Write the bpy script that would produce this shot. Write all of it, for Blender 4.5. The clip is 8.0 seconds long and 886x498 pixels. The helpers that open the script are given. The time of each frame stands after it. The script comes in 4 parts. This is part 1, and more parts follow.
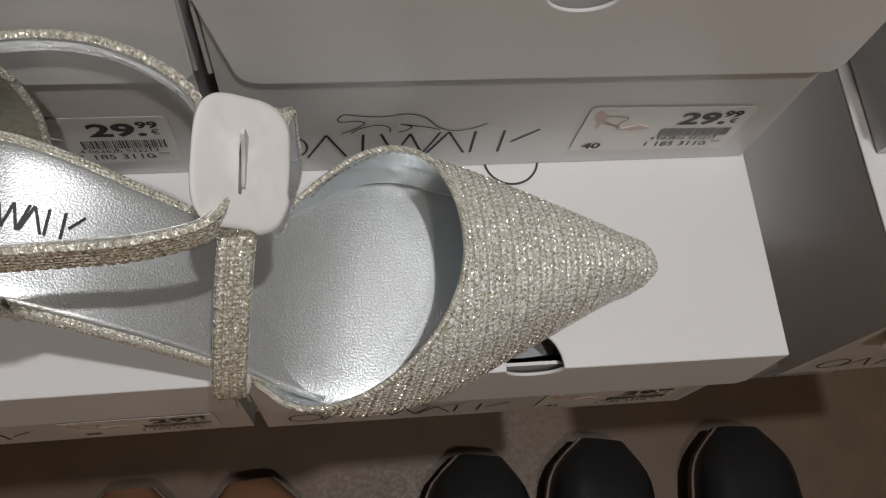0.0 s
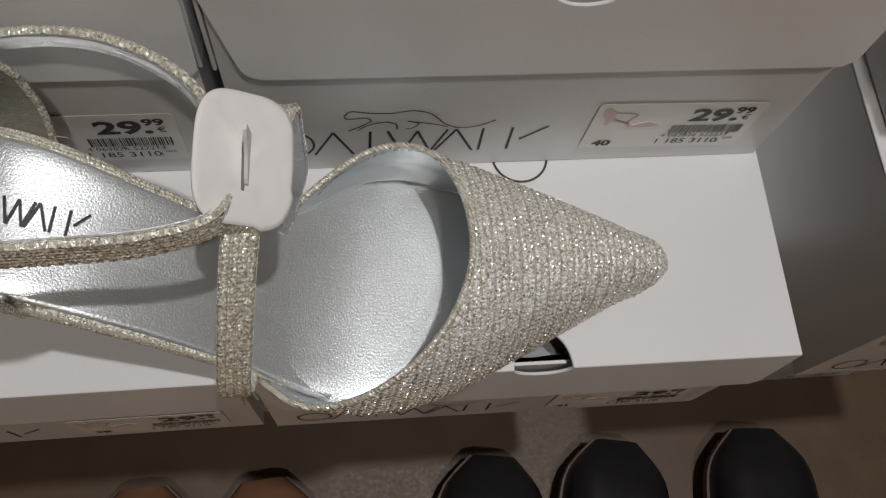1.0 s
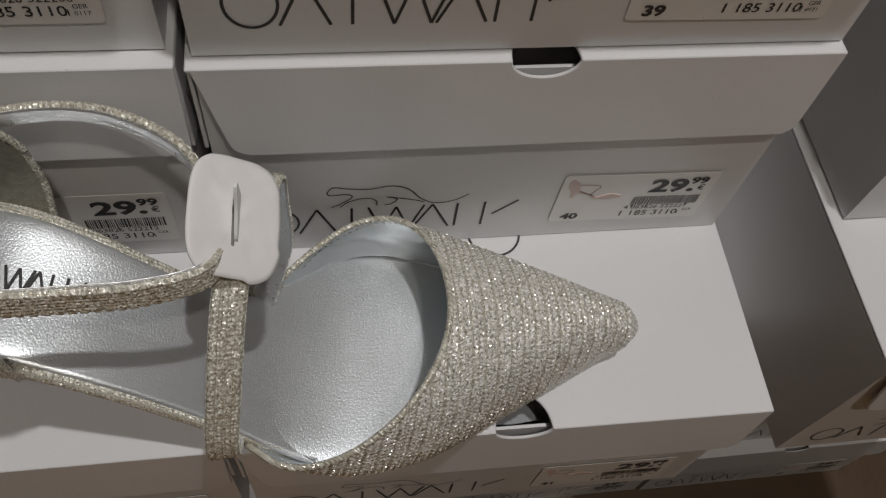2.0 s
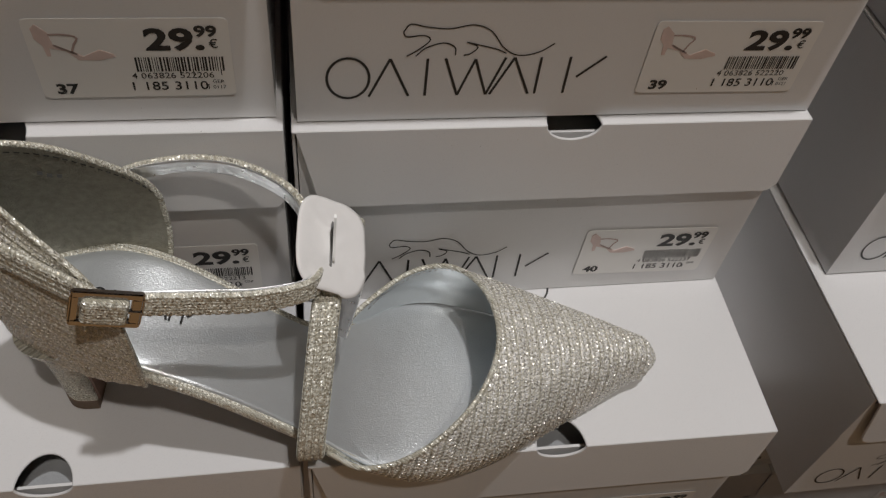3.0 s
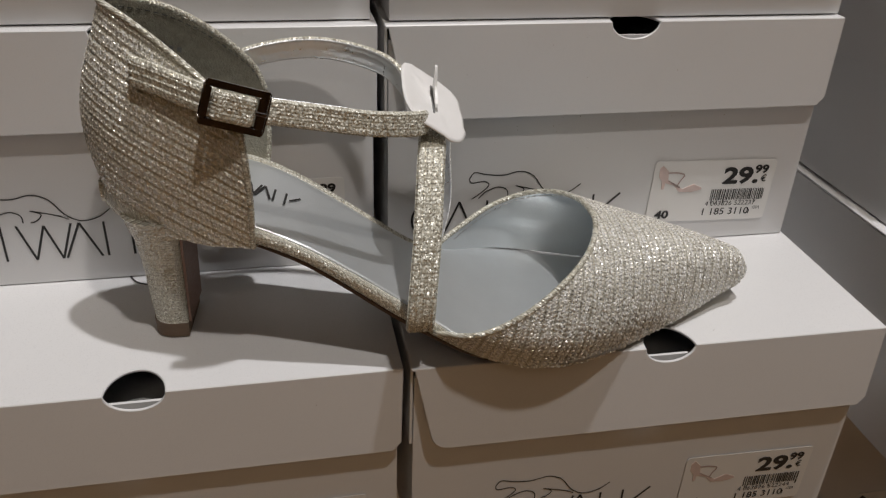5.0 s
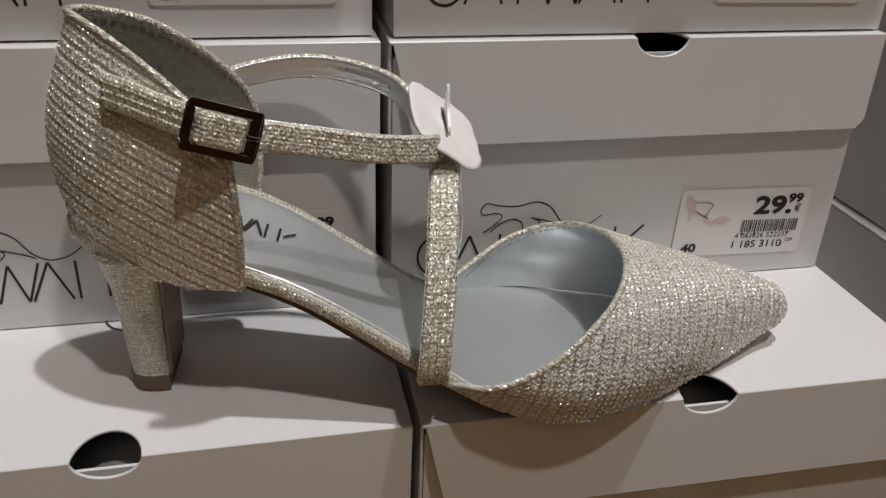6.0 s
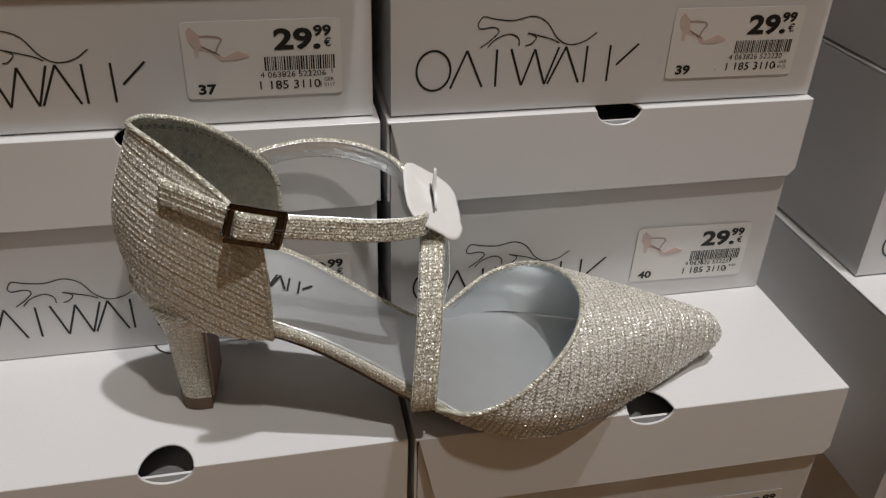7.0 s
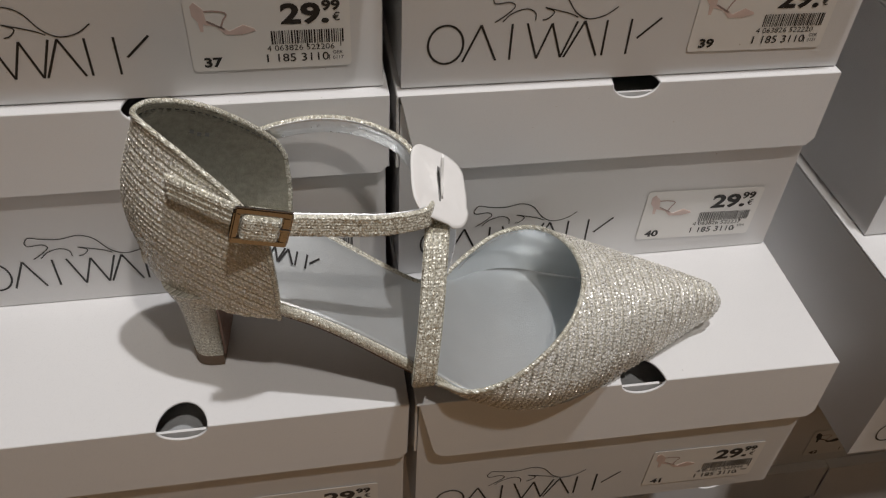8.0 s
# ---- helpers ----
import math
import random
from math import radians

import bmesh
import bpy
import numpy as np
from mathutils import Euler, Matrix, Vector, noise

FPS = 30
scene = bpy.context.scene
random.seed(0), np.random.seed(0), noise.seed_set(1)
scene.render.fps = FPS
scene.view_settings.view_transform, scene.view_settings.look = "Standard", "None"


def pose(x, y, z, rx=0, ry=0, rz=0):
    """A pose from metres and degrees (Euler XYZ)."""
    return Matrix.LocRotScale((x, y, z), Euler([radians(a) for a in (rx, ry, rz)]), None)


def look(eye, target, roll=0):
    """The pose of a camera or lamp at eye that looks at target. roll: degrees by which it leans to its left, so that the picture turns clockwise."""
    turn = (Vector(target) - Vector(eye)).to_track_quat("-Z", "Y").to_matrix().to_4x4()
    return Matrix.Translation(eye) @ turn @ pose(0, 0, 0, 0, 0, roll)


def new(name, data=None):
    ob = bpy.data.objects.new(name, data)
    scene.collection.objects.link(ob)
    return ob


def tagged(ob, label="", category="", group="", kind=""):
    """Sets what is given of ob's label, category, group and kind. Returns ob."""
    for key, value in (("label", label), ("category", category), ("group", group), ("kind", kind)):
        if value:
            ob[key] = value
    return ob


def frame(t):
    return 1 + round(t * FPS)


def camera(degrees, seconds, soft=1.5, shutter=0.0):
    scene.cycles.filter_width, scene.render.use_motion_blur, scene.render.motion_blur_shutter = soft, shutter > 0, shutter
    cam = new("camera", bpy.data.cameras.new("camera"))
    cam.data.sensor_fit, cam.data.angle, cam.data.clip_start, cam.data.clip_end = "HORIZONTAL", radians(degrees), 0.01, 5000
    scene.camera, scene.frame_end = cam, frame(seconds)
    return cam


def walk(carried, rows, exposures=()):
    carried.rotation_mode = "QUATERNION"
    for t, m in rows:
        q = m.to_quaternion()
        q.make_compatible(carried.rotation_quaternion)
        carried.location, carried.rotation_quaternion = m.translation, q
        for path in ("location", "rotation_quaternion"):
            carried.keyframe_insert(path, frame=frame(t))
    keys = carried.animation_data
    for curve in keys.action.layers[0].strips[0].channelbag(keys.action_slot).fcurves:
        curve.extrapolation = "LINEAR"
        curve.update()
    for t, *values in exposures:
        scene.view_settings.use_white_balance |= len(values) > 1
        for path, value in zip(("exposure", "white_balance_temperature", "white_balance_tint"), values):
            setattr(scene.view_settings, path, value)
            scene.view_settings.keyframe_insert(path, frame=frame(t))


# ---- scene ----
cam = camera(56.0, 8.0, 1.25)
PATH = [
    (0, (-0.1454, -0.1234, 0.2520), (-0.1255, -0.0717, 0.1126), 16.94),
    (0.5, (-0.1435, -0.1231, 0.2509), (-0.1252, -0.0717, 0.1112), 15.54),
    (1, (-0.1423, -0.1238, 0.2501), (-0.1254, -0.0717, 0.1105), 14.12),
    (1.5, (-0.1395, -0.1263, 0.2513), (-0.1216, -0.0678, 0.1143), 12.35),
    (1.7, (-0.1411, -0.1367, 0.2529), (-0.1219, -0.0711, 0.1194), 11.59),
    (2.8, (-0.1558, -0.1701, 0.2684), (-0.1319, -0.0843, 0.1477), 7.60),
    (3, (-0.1697, -0.1971, 0.2755), (-0.1468, -0.1044, 0.1598), 8.06),
    (3.5, (-0.1945, -0.2344, 0.2699), (-0.1723, -0.1291, 0.1655), 7.69),
    (4, (-0.2062, -0.2563, 0.2530), (-0.1851, -0.1443, 0.1556), 6.64),
    (4.5, (-0.2078, -0.2920, 0.2230), (-0.1858, -0.1695, 0.1392), 3.61),
    (4.7, (-0.2101, -0.2916, 0.1935), (-0.1852, -0.1665, 0.1146), 2.59),
    (5.8, (-0.2164, -0.2582, 0.1562), (-0.1859, -0.1295, 0.0855), 2.44),
    (6, (-0.2147, -0.2573, 0.1576), (-0.1846, -0.1278, 0.0881), 2.22),
    (6.5, (-0.2064, -0.2609, 0.1703), (-0.1769, -0.1315, 0.1005), 1.58),
    (7, (-0.2162, -0.2869, 0.2185), (-0.1883, -0.1627, 0.1392), 1.87),
    (7.5, (-0.2166, -0.2879, 0.2413), (-0.1920, -0.1773, 0.1430), 2.78),
    (8, (-0.2076, -0.2587, 0.2624), (-0.1855, -0.1519, 0.1595), 3.40),
]
walk(cam, [(t, look(eye, target, roll)) for t, eye, target, roll in PATH], [(0.0, -0.44), (1.0, -0.44), (1.5, -0.64), (3.0, -0.36), (3.5, -0.05), (4.0, 0.0), (8.0, 0.0)])

# ---- light: two shop ceiling spots, added aisle and fill lamps, dim warm surroundings ----
world = bpy.data.worlds.new("shop_air")
world.use_nodes = True
world.node_tree.nodes["Background"].inputs["Color"].default_value = (1.0, 0.86, 0.68, 1)
world.node_tree.nodes["Background"].inputs["Strength"].default_value = 0.012
scene.world = world
scene.view_settings.exposure = 0.0


def spot(name, eye, target, watts, size, angle, color=(1.0, 0.93, 0.84), blend=0.4):
    data = bpy.data.lights.new(name, "SPOT")
    data.energy, data.shadow_soft_size, data.spot_size, data.spot_blend, data.color = watts, size, radians(angle), blend, color
    lamp = new(name, data)
    lamp.matrix_world = look(eye, target)
    return lamp


spot("unseen_ceiling_spot", (0.09, -0.17, 1.66), (-0.15, -0.05, 0.0), 60, 0.026, 55, (0.98, 0.96, 0.96))
spot("unseen_ceiling_spot", (0.05, -0.66, 1.62), (-0.15, -0.05, 0.0), 34, 0.034, 60, (1.0, 0.93, 0.865))
# Added lamp with no known source: bounces warm light off the floor onto low fronts.
spot("unseen_ceiling_spot", (-0.30, -1.70, 1.66), (-0.25, -1.75, -1.15), 270, 0.05, 75, (1.0, 0.90, 0.76))
# Soft fill added to lift the front faces; no such panel is known.
panel = bpy.data.lights.new("soft_fill", "AREA")
panel.shape, panel.size, panel.size_y, panel.energy, panel.color = "RECTANGLE", 1.2, 0.6, 1.9, (1.0, 0.84, 0.66)
new("soft_fill", panel).matrix_world = look((-0.45, -1.5, 1.55), (-0.2, -0.1, 0.0))


# ---- materials ----
def nodes_of(name):
    m = bpy.data.materials.new(name)
    m.use_nodes = True
    t = m.node_tree
    return m, t, t.nodes["Principled BSDF"]


def add(t, kind, **kw):
    n = t.nodes.new(kind)
    for k, v in kw.items():
        n.inputs[k.replace("_", " ")].default_value = v
    return n


def surface(name, color, rough=0.5, metal=0.0, vary=0.06, scale=60.0, grain=900.0, bump=0.05, coords="Object", spec=0.5, depth=0.0004):
    """Two scales of variation in colour and gloss, with a fine bump."""
    m, t, b = nodes_of(name)
    co = t.nodes.new("ShaderNodeTexCoord")
    big, fine = add(t, "ShaderNodeTexNoise", Scale=scale, Detail=4.0), add(t, "ShaderNodeTexNoise", Scale=grain, Detail=3.0)
    for n in (big, fine):
        t.links.new(co.outputs[coords], n.inputs["Vector"])
    mixer = t.nodes.new("ShaderNodeMix")
    mixer.data_type = "RGBA"
    lo, hi = [max(0.0, c * (1 - vary)) for c in color], [min(1.0, c * (1 + vary)) for c in color]
    mixer.inputs[6].default_value, mixer.inputs[7].default_value = (*lo, 1), (*hi, 1)
    t.links.new(big.outputs["Fac"], mixer.inputs[0])
    t.links.new(mixer.outputs[2], b.inputs["Base Color"])
    ramp = add(t, "ShaderNodeMapRange", From_Min=0.3, From_Max=0.7, To_Min=max(0.02, rough - 0.08), To_Max=min(1.0, rough + 0.08))
    t.links.new(fine.outputs["Fac"], ramp.inputs["Value"])
    t.links.new(ramp.outputs["Result"], b.inputs["Roughness"])
    b.inputs["Metallic"].default_value = metal
    b.inputs["Specular IOR Level"].default_value = spec
    bp = add(t, "ShaderNodeBump", Strength=bump, Distance=depth)
    t.links.new(fine.outputs["Fac"], bp.inputs["Height"])
    t.links.new(bp.outputs["Normal"], b.inputs["Normal"])
    return m


def glitter(name, color, pitch=0.0041, cell=0.00046, tilt=0.36, metal=0.55, bead=0.0018, cords=2, stitch=0.5):
    """Lurex cloth: rows of bright beads between stitched lines, sprinkled with tiny metal flakes that each lean their own way."""
    m, t, b = nodes_of(name)
    co = t.nodes.new("ShaderNodeTexCoord")
    vo = add(t, "ShaderNodeTexVoronoi", Scale=1.0 / cell)
    t.links.new(co.outputs["UV"], vo.inputs["Vector"])
    stretch = t.nodes.new("ShaderNodeMapping")
    stretch.inputs["Scale"].default_value = (1.0 / bead, cords / pitch, 1.0)
    t.links.new(co.outputs["UV"], stretch.inputs["Vector"])
    beads = add(t, "ShaderNodeTexVoronoi", Scale=1.0, Randomness=0.35)
    t.links.new(stretch.outputs["Vector"], beads.inputs["Vector"])
    bump = add(t, "ShaderNodeBump", Strength=0.5, Distance=0.0006)
    bump.invert = True
    t.links.new(beads.outputs["Distance"], bump.inputs["Height"])
    sub = t.nodes.new("ShaderNodeVectorMath")
    sub.operation = "SUBTRACT"
    sub.inputs[1].default_value = (0.5, 0.5, 0.5)
    t.links.new(vo.outputs["Color"], sub.inputs[0])
    mul = t.nodes.new("ShaderNodeVectorMath")
    mul.operation = "SCALE"
    mul.inputs["Scale"].default_value = tilt * 2
    t.links.new(sub.outputs["Vector"], mul.inputs[0])
    plus = t.nodes.new("ShaderNodeVectorMath")
    plus.operation = "ADD"
    t.links.new(bump.outputs["Normal"], plus.inputs[0])
    t.links.new(mul.outputs["Vector"], plus.inputs[1])
    norm = t.nodes.new("ShaderNodeVectorMath")
    norm.operation = "NORMALIZE"
    t.links.new(plus.outputs["Vector"], norm.inputs[0])
    t.links.new(norm.outputs["Vector"], b.inputs["Normal"])
    sep = t.nodes.new("ShaderNodeSeparateColor")
    t.links.new(vo.outputs["Color"], sep.inputs["Color"])
    ramp = t.nodes.new("ShaderNodeValToRGB")
    ramp.color_ramp.elements[0].color = (*[c * k for c, k in zip(color, (0.56, 0.53, 0.46))], 1)
    ramp.color_ramp.elements[1].color = (*[min(1.0, c * 1.40) for c in color], 1)
    t.links.new(sep.outputs["Green"], ramp.inputs["Fac"])
    thread = t.nodes.new("ShaderNodeMix")
    thread.data_type = "RGBA"
    thread.inputs[7].default_value = (color[0] * stitch, color[1] * stitch * 0.97, color[2] * stitch * 0.84, 1)
    gap = add(t, "ShaderNodeMapRange", From_Min=0.36, From_Max=0.66, To_Min=0.0, To_Max=0.7)
    t.links.new(beads.outputs["Distance"], gap.inputs["Value"])
    parts = t.nodes.new("ShaderNodeSeparateXYZ")
    t.links.new(co.outputs["UV"], parts.inputs["Vector"])
    ping = t.nodes.new("ShaderNodeMath")
    ping.operation = "PINGPONG"
    ping.inputs[1].default_value = pitch / 2
    t.links.new(parts.outputs["Y"], ping.inputs[0])
    seam = add(t, "ShaderNodeMapRange", From_Min=pitch * 0.035, From_Max=pitch * 0.10, To_Min=0.95, To_Max=0.0)
    t.links.new(ping.outputs["Value"], seam.inputs["Value"])
    darker = t.nodes.new("ShaderNodeMath")
    darker.operation = "MAXIMUM"
    t.links.new(gap.outputs["Result"], darker.inputs[0])
    t.links.new(seam.outputs["Result"], darker.inputs[1])
    t.links.new(darker.outputs["Value"], thread.inputs[0])
    t.links.new(ramp.outputs["Color"], thread.inputs[6])
    t.links.new(thread.outputs[2], b.inputs["Base Color"])
    rr = add(t, "ShaderNodeMapRange", To_Min=0.08, To_Max=0.45)
    t.links.new(sep.outputs["Blue"], rr.inputs["Value"])
    t.links.new(rr.outputs["Result"], b.inputs["Roughness"])
    mm = add(t, "ShaderNodeMapRange", From_Min=0.62, From_Max=0.78, To_Min=metal * 0.18, To_Max=metal)
    t.links.new(sep.outputs["Red"], mm.inputs["Value"])
    t.links.new(mm.outputs["Result"], b.inputs["Metallic"])
    return m


CARD = surface("white_coated_card", (0.74, 0.74, 0.745), 0.32, vary=0.035, scale=18, grain=2600, bump=0.03)
EDGE = surface("dark_card_edge", (0.05, 0.05, 0.05), 0.7)
# Tissue colour is darkened to carry the shade inside the finger holes.
TISSUE = surface("tissue_paper", (0.36, 0.37, 0.38), 0.8, vary=0.2, scale=120, grain=400, bump=0.6)
INK = surface("black_ink", (0.018, 0.017, 0.017), 0.45, vary=0.2)
GREY_INK = surface("grey_ink", (0.20, 0.20, 0.20), 0.5, vary=0.2)
STICKER = surface("sticker_paper", (0.83, 0.82, 0.80), 0.42, vary=0.02, scale=30, grain=700, bump=0.05)
PINK = surface("pink_print", (0.70, 0.56, 0.52), 0.5, vary=0.25, scale=160)
PINK_DARK = surface("dark_pink_print", (0.48, 0.36, 0.33), 0.5, vary=0.25, scale=160)
LUREX = glitter("silver_lurex", (0.80, 0.79, 0.745), metal=0.50, stitch=0.60)
# Cup cloth coloured lighter than the toe's, making up for weak front light.
LUREX_CUP = glitter("silver_lurex_slanting", (0.93, 0.91, 0.845), pitch=0.0046, metal=0.34, stitch=0.70)
LUREX_STRAP = glitter("silver_lurex_strap", (0.74, 0.72, 0.655), metal=0.45, pitch=0.0021, bead=0.0013, cords=2, stitch=0.62)
CRINKLE = surface("crinkled_silver_lining", (0.76, 0.78, 0.80), 0.34, metal=0.75, vary=0.08, scale=260, grain=520, bump=0.3, depth=0.0007)
LEATHER = surface("silver_leather", (0.70, 0.73, 0.745), 0.36, metal=0.75, vary=0.07, scale=70, grain=1900, bump=0.35, depth=0.0003)
LINING = surface("silver_lining", (0.63, 0.675, 0.70), 0.40, metal=0.40, vary=0.08, scale=120, grain=1300, bump=0.2)
SUEDE = surface("grey_green_suede", (0.31, 0.30, 0.245), 0.9, vary=0.38, scale=420, grain=1500, bump=0.9, depth=0.0006)
SOLE = surface("brown_sole", (0.10, 0.065, 0.05), 0.55, vary=0.15, scale=90)
BREAST = surface("brown_heel_leather", (0.27, 0.16, 0.12), 0.45, vary=0.12, scale=90)
TIP = surface("brown_heel_rubber", (0.17, 0.115, 0.075), 0.6, vary=0.1)
CHROME = surface("dark_chrome", (0.38, 0.36, 0.35), 0.14, metal=1.0, vary=0.05, bump=0.0)
KNOT = surface("bright_silver_thread", (0.90, 0.87, 0.79), 0.32, metal=0.36, vary=0.06, scale=400, bump=0.0)
FLECK = surface("sparkle_fleck", (0.9, 0.9, 0.88), 0.25, metal=0.8)
TAGPAPER = surface("white_tag_foam", (0.80, 0.79, 0.78), 0.6, vary=0.02, scale=60, grain=600, bump=0.15)
PRONG = surface("clear_white_plastic", (0.74, 0.74, 0.73), 0.35, vary=0.03)
BLACK_LEATHER = surface("black_leather", (0.012, 0.012, 0.013), 0.35, vary=0.2, scale=80, grain=1200, bump=0.2)
BROWN_LEATHER = surface("brown_leather", (0.20, 0.10, 0.055), 0.45, vary=0.2, scale=80, grain=1200, bump=0.2)
WOOD = surface("oak_board", (0.105, 0.066, 0.038), 0.5, vary=0.25, scale=30, grain=300, bump=0.2)
SHOPWALL = surface("brown_shop_fittings", (0.20, 0.135, 0.085), 0.8, vary=0.3, scale=3, grain=120, bump=0.2)
PLASTER = surface("warm_plaster", (0.30, 0.25, 0.20), 0.85, vary=0.06, scale=3, grain=120, bump=0.2)
FLOORING = surface("brown_floor", (0.42, 0.27, 0.14), 0.4, vary=0.2, scale=6, grain=120, bump=0.1)


# ---- mesh helpers ----
def mesh_of(name, verts, faces, uvs=None, smooth=False):
    me = bpy.data.meshes.new(name)
    me.from_pydata([tuple(map(float, v)) for v in verts], [], [tuple(f) for f in faces])
    if uvs is not None:
        layer = me.uv_layers.new(name="UVMap")
        for loop in me.loops:
            layer.data[loop.index].uv = uvs[loop.vertex_index]
    for p in me.polygons:
        p.use_smooth = smooth
    me.update()
    return me


def part(name, me, material, parent, label=""):
    """One mesh as a part of a thing, or of a part."""
    ob = new(name, me)
    if not me.materials:
        me.materials.append(material)
    ob.parent = parent
    return tagged(ob, label)


def thing(name, at, label, category, group="", kind=""):
    ob = new(name)
    ob.empty_display_size = 0.02
    ob.location = at
    return tagged(ob, label, category, group, kind)


def bm_mesh(name, bm, smooth=False):
    bmesh.ops.recalc_face_normals(bm, faces=bm.faces)
    me = bpy.data.meshes.new(name)
    bm.to_mesh(me)
    bm.free()
    for p in me.polygons:
        p.use_smooth = smooth
    return me


def block(name, lo, hi, bevel=0.0, segments=1):
    """A box from corner to corner with eased edges."""
    bm = bmesh.new()
    bmesh.ops.create_cube(bm, size=1.0)
    lo, hi = Vector(lo), Vector(hi)
    for v in bm.verts:
        v.co = Vector([lo[i] + (v.co[i] + 0.5) * (hi[i] - lo[i]) for i in range(3)])
    if bevel:
        bmesh.ops.bevel(bm, geom=bm.edges[:], offset=bevel, segments=segments, affect="EDGES", profile=0.6)
    return bm_mesh(name, bm)


def slab(name, outline, axis_u, axis_v, origin, thick, bevel=0.0):
    """A flat sheet of any outline: 2D points laid on two axes, given thickness along their cross product."""
    u, v, o = Vector(axis_u), Vector(axis_v), Vector(origin)
    n = u.cross(v).normalized() * thick
    bm = bmesh.new()
    ring = [bm.verts.new(o + u * a + v * b) for a, b in outline]
    face = bm.faces.new(ring)
    got = bmesh.ops.extrude_face_region(bm, geom=[face])
    for g in got["geom"]:
        if isinstance(g, bmesh.types.BMVert):
            g.co += n
    if bevel:
        bmesh.ops.bevel(bm, geom=bm.edges[:], offset=bevel, segments=1, affect="EDGES")
    bmesh.ops.triangulate(bm, faces=[f for f in bm.faces if len(f.verts) > 4])
    return bm_mesh(name, bm)


def smooth_curve(points, n):
    """A Catmull-Rom line through points, resampled to n points even in length."""
    p = np.array(points, float)
    ext = np.vstack([2 * p[0] - p[1], p, 2 * p[-1] - p[-2]])
    out = []
    for i in range(len(p) - 1):
        a, b, c, d = ext[i : i + 4]
        for s in np.linspace(0, 1, 16, endpoint=False):
            out.append(0.5 * (2 * b + (c - a) * s + (2 * a - 5 * b + 4 * c - d) * s * s + (3 * b - a - 3 * c + d) * s ** 3))
    out.append(p[-1])
    out = np.array(out)
    length = np.r_[0, np.cumsum(np.linalg.norm(np.diff(out, axis=0), axis=1))]
    want = np.linspace(0, length[-1], n)
    return np.stack([np.interp(want, length, out[:, k]) for k in range(p.shape[1])], 1)


def table(xs, ys):
    """A smooth function through a few stations."""
    xs, ys = np.array(xs, float), np.array(ys, float)
    m = np.gradient(ys, xs)

    def f(x):
        x = np.clip(x, xs[0], xs[-1])
        i = np.clip(np.searchsorted(xs, x) - 1, 0, len(xs) - 2)
        h = xs[i + 1] - xs[i]
        t = (x - xs[i]) / h
        return (2 * t ** 3 - 3 * t ** 2 + 1) * ys[i] + (t ** 3 - 2 * t ** 2 + t) * h * m[i] + (3 * t ** 2 - 2 * t ** 3) * ys[i + 1] + (t ** 3 - t ** 2) * h * m[i + 1]

    return f


def grid_faces(nu, nv, close_u=False):
    return [(i * nv + j, ((i + 1) % nu) * nv + j, ((i + 1) % nu) * nv + j + 1, i * nv + j + 1) for i in range(nu if close_u else nu - 1) for j in range(nv - 1)]


def grid_normals(g):
    du, dv = np.gradient(g, axis=0), np.gradient(g, axis=1)
    n = np.cross(du, dv)
    return n / np.maximum(np.linalg.norm(n, axis=2, keepdims=True), 1e-9)


def tube(name, path, radius, sides=8, closed=False, flat=1.0):
    """A round cord along a path."""
    p = np.array(path, float)
    verts, n = [], len(p)
    up = np.array([0.0, 0.0, 1.0])
    for i in range(n):
        a = p[(i + 1) % n] if closed or i + 1 < n else p[i]
        b = p[i - 1] if closed or i else p[i]
        d = (a - b) / max(np.linalg.norm(a - b), 1e-9)
        s = np.cross(d, up)
        s /= max(np.linalg.norm(s), 1e-6)
        w = np.cross(s, d)
        for k in range(sides):
            c = 2 * math.pi * k / sides
            verts.append(p[i] + radius * (math.cos(c) * s + flat * math.sin(c) * w))
    faces = []
    for i in range(n if closed else n - 1):
        for k in range(sides):
            j = (i + 1) % n
            faces.append((i * sides + k, i * sides + (k + 1) % sides, j * sides + (k + 1) % sides, j * sides + k))
    if not closed:
        faces += [tuple(range(sides))[::-1], tuple((n - 1) * sides + k for k in range(sides))]
    return mesh_of(name, verts, faces, [(v[0] + v[1], v[2]) for v in verts], smooth=True)


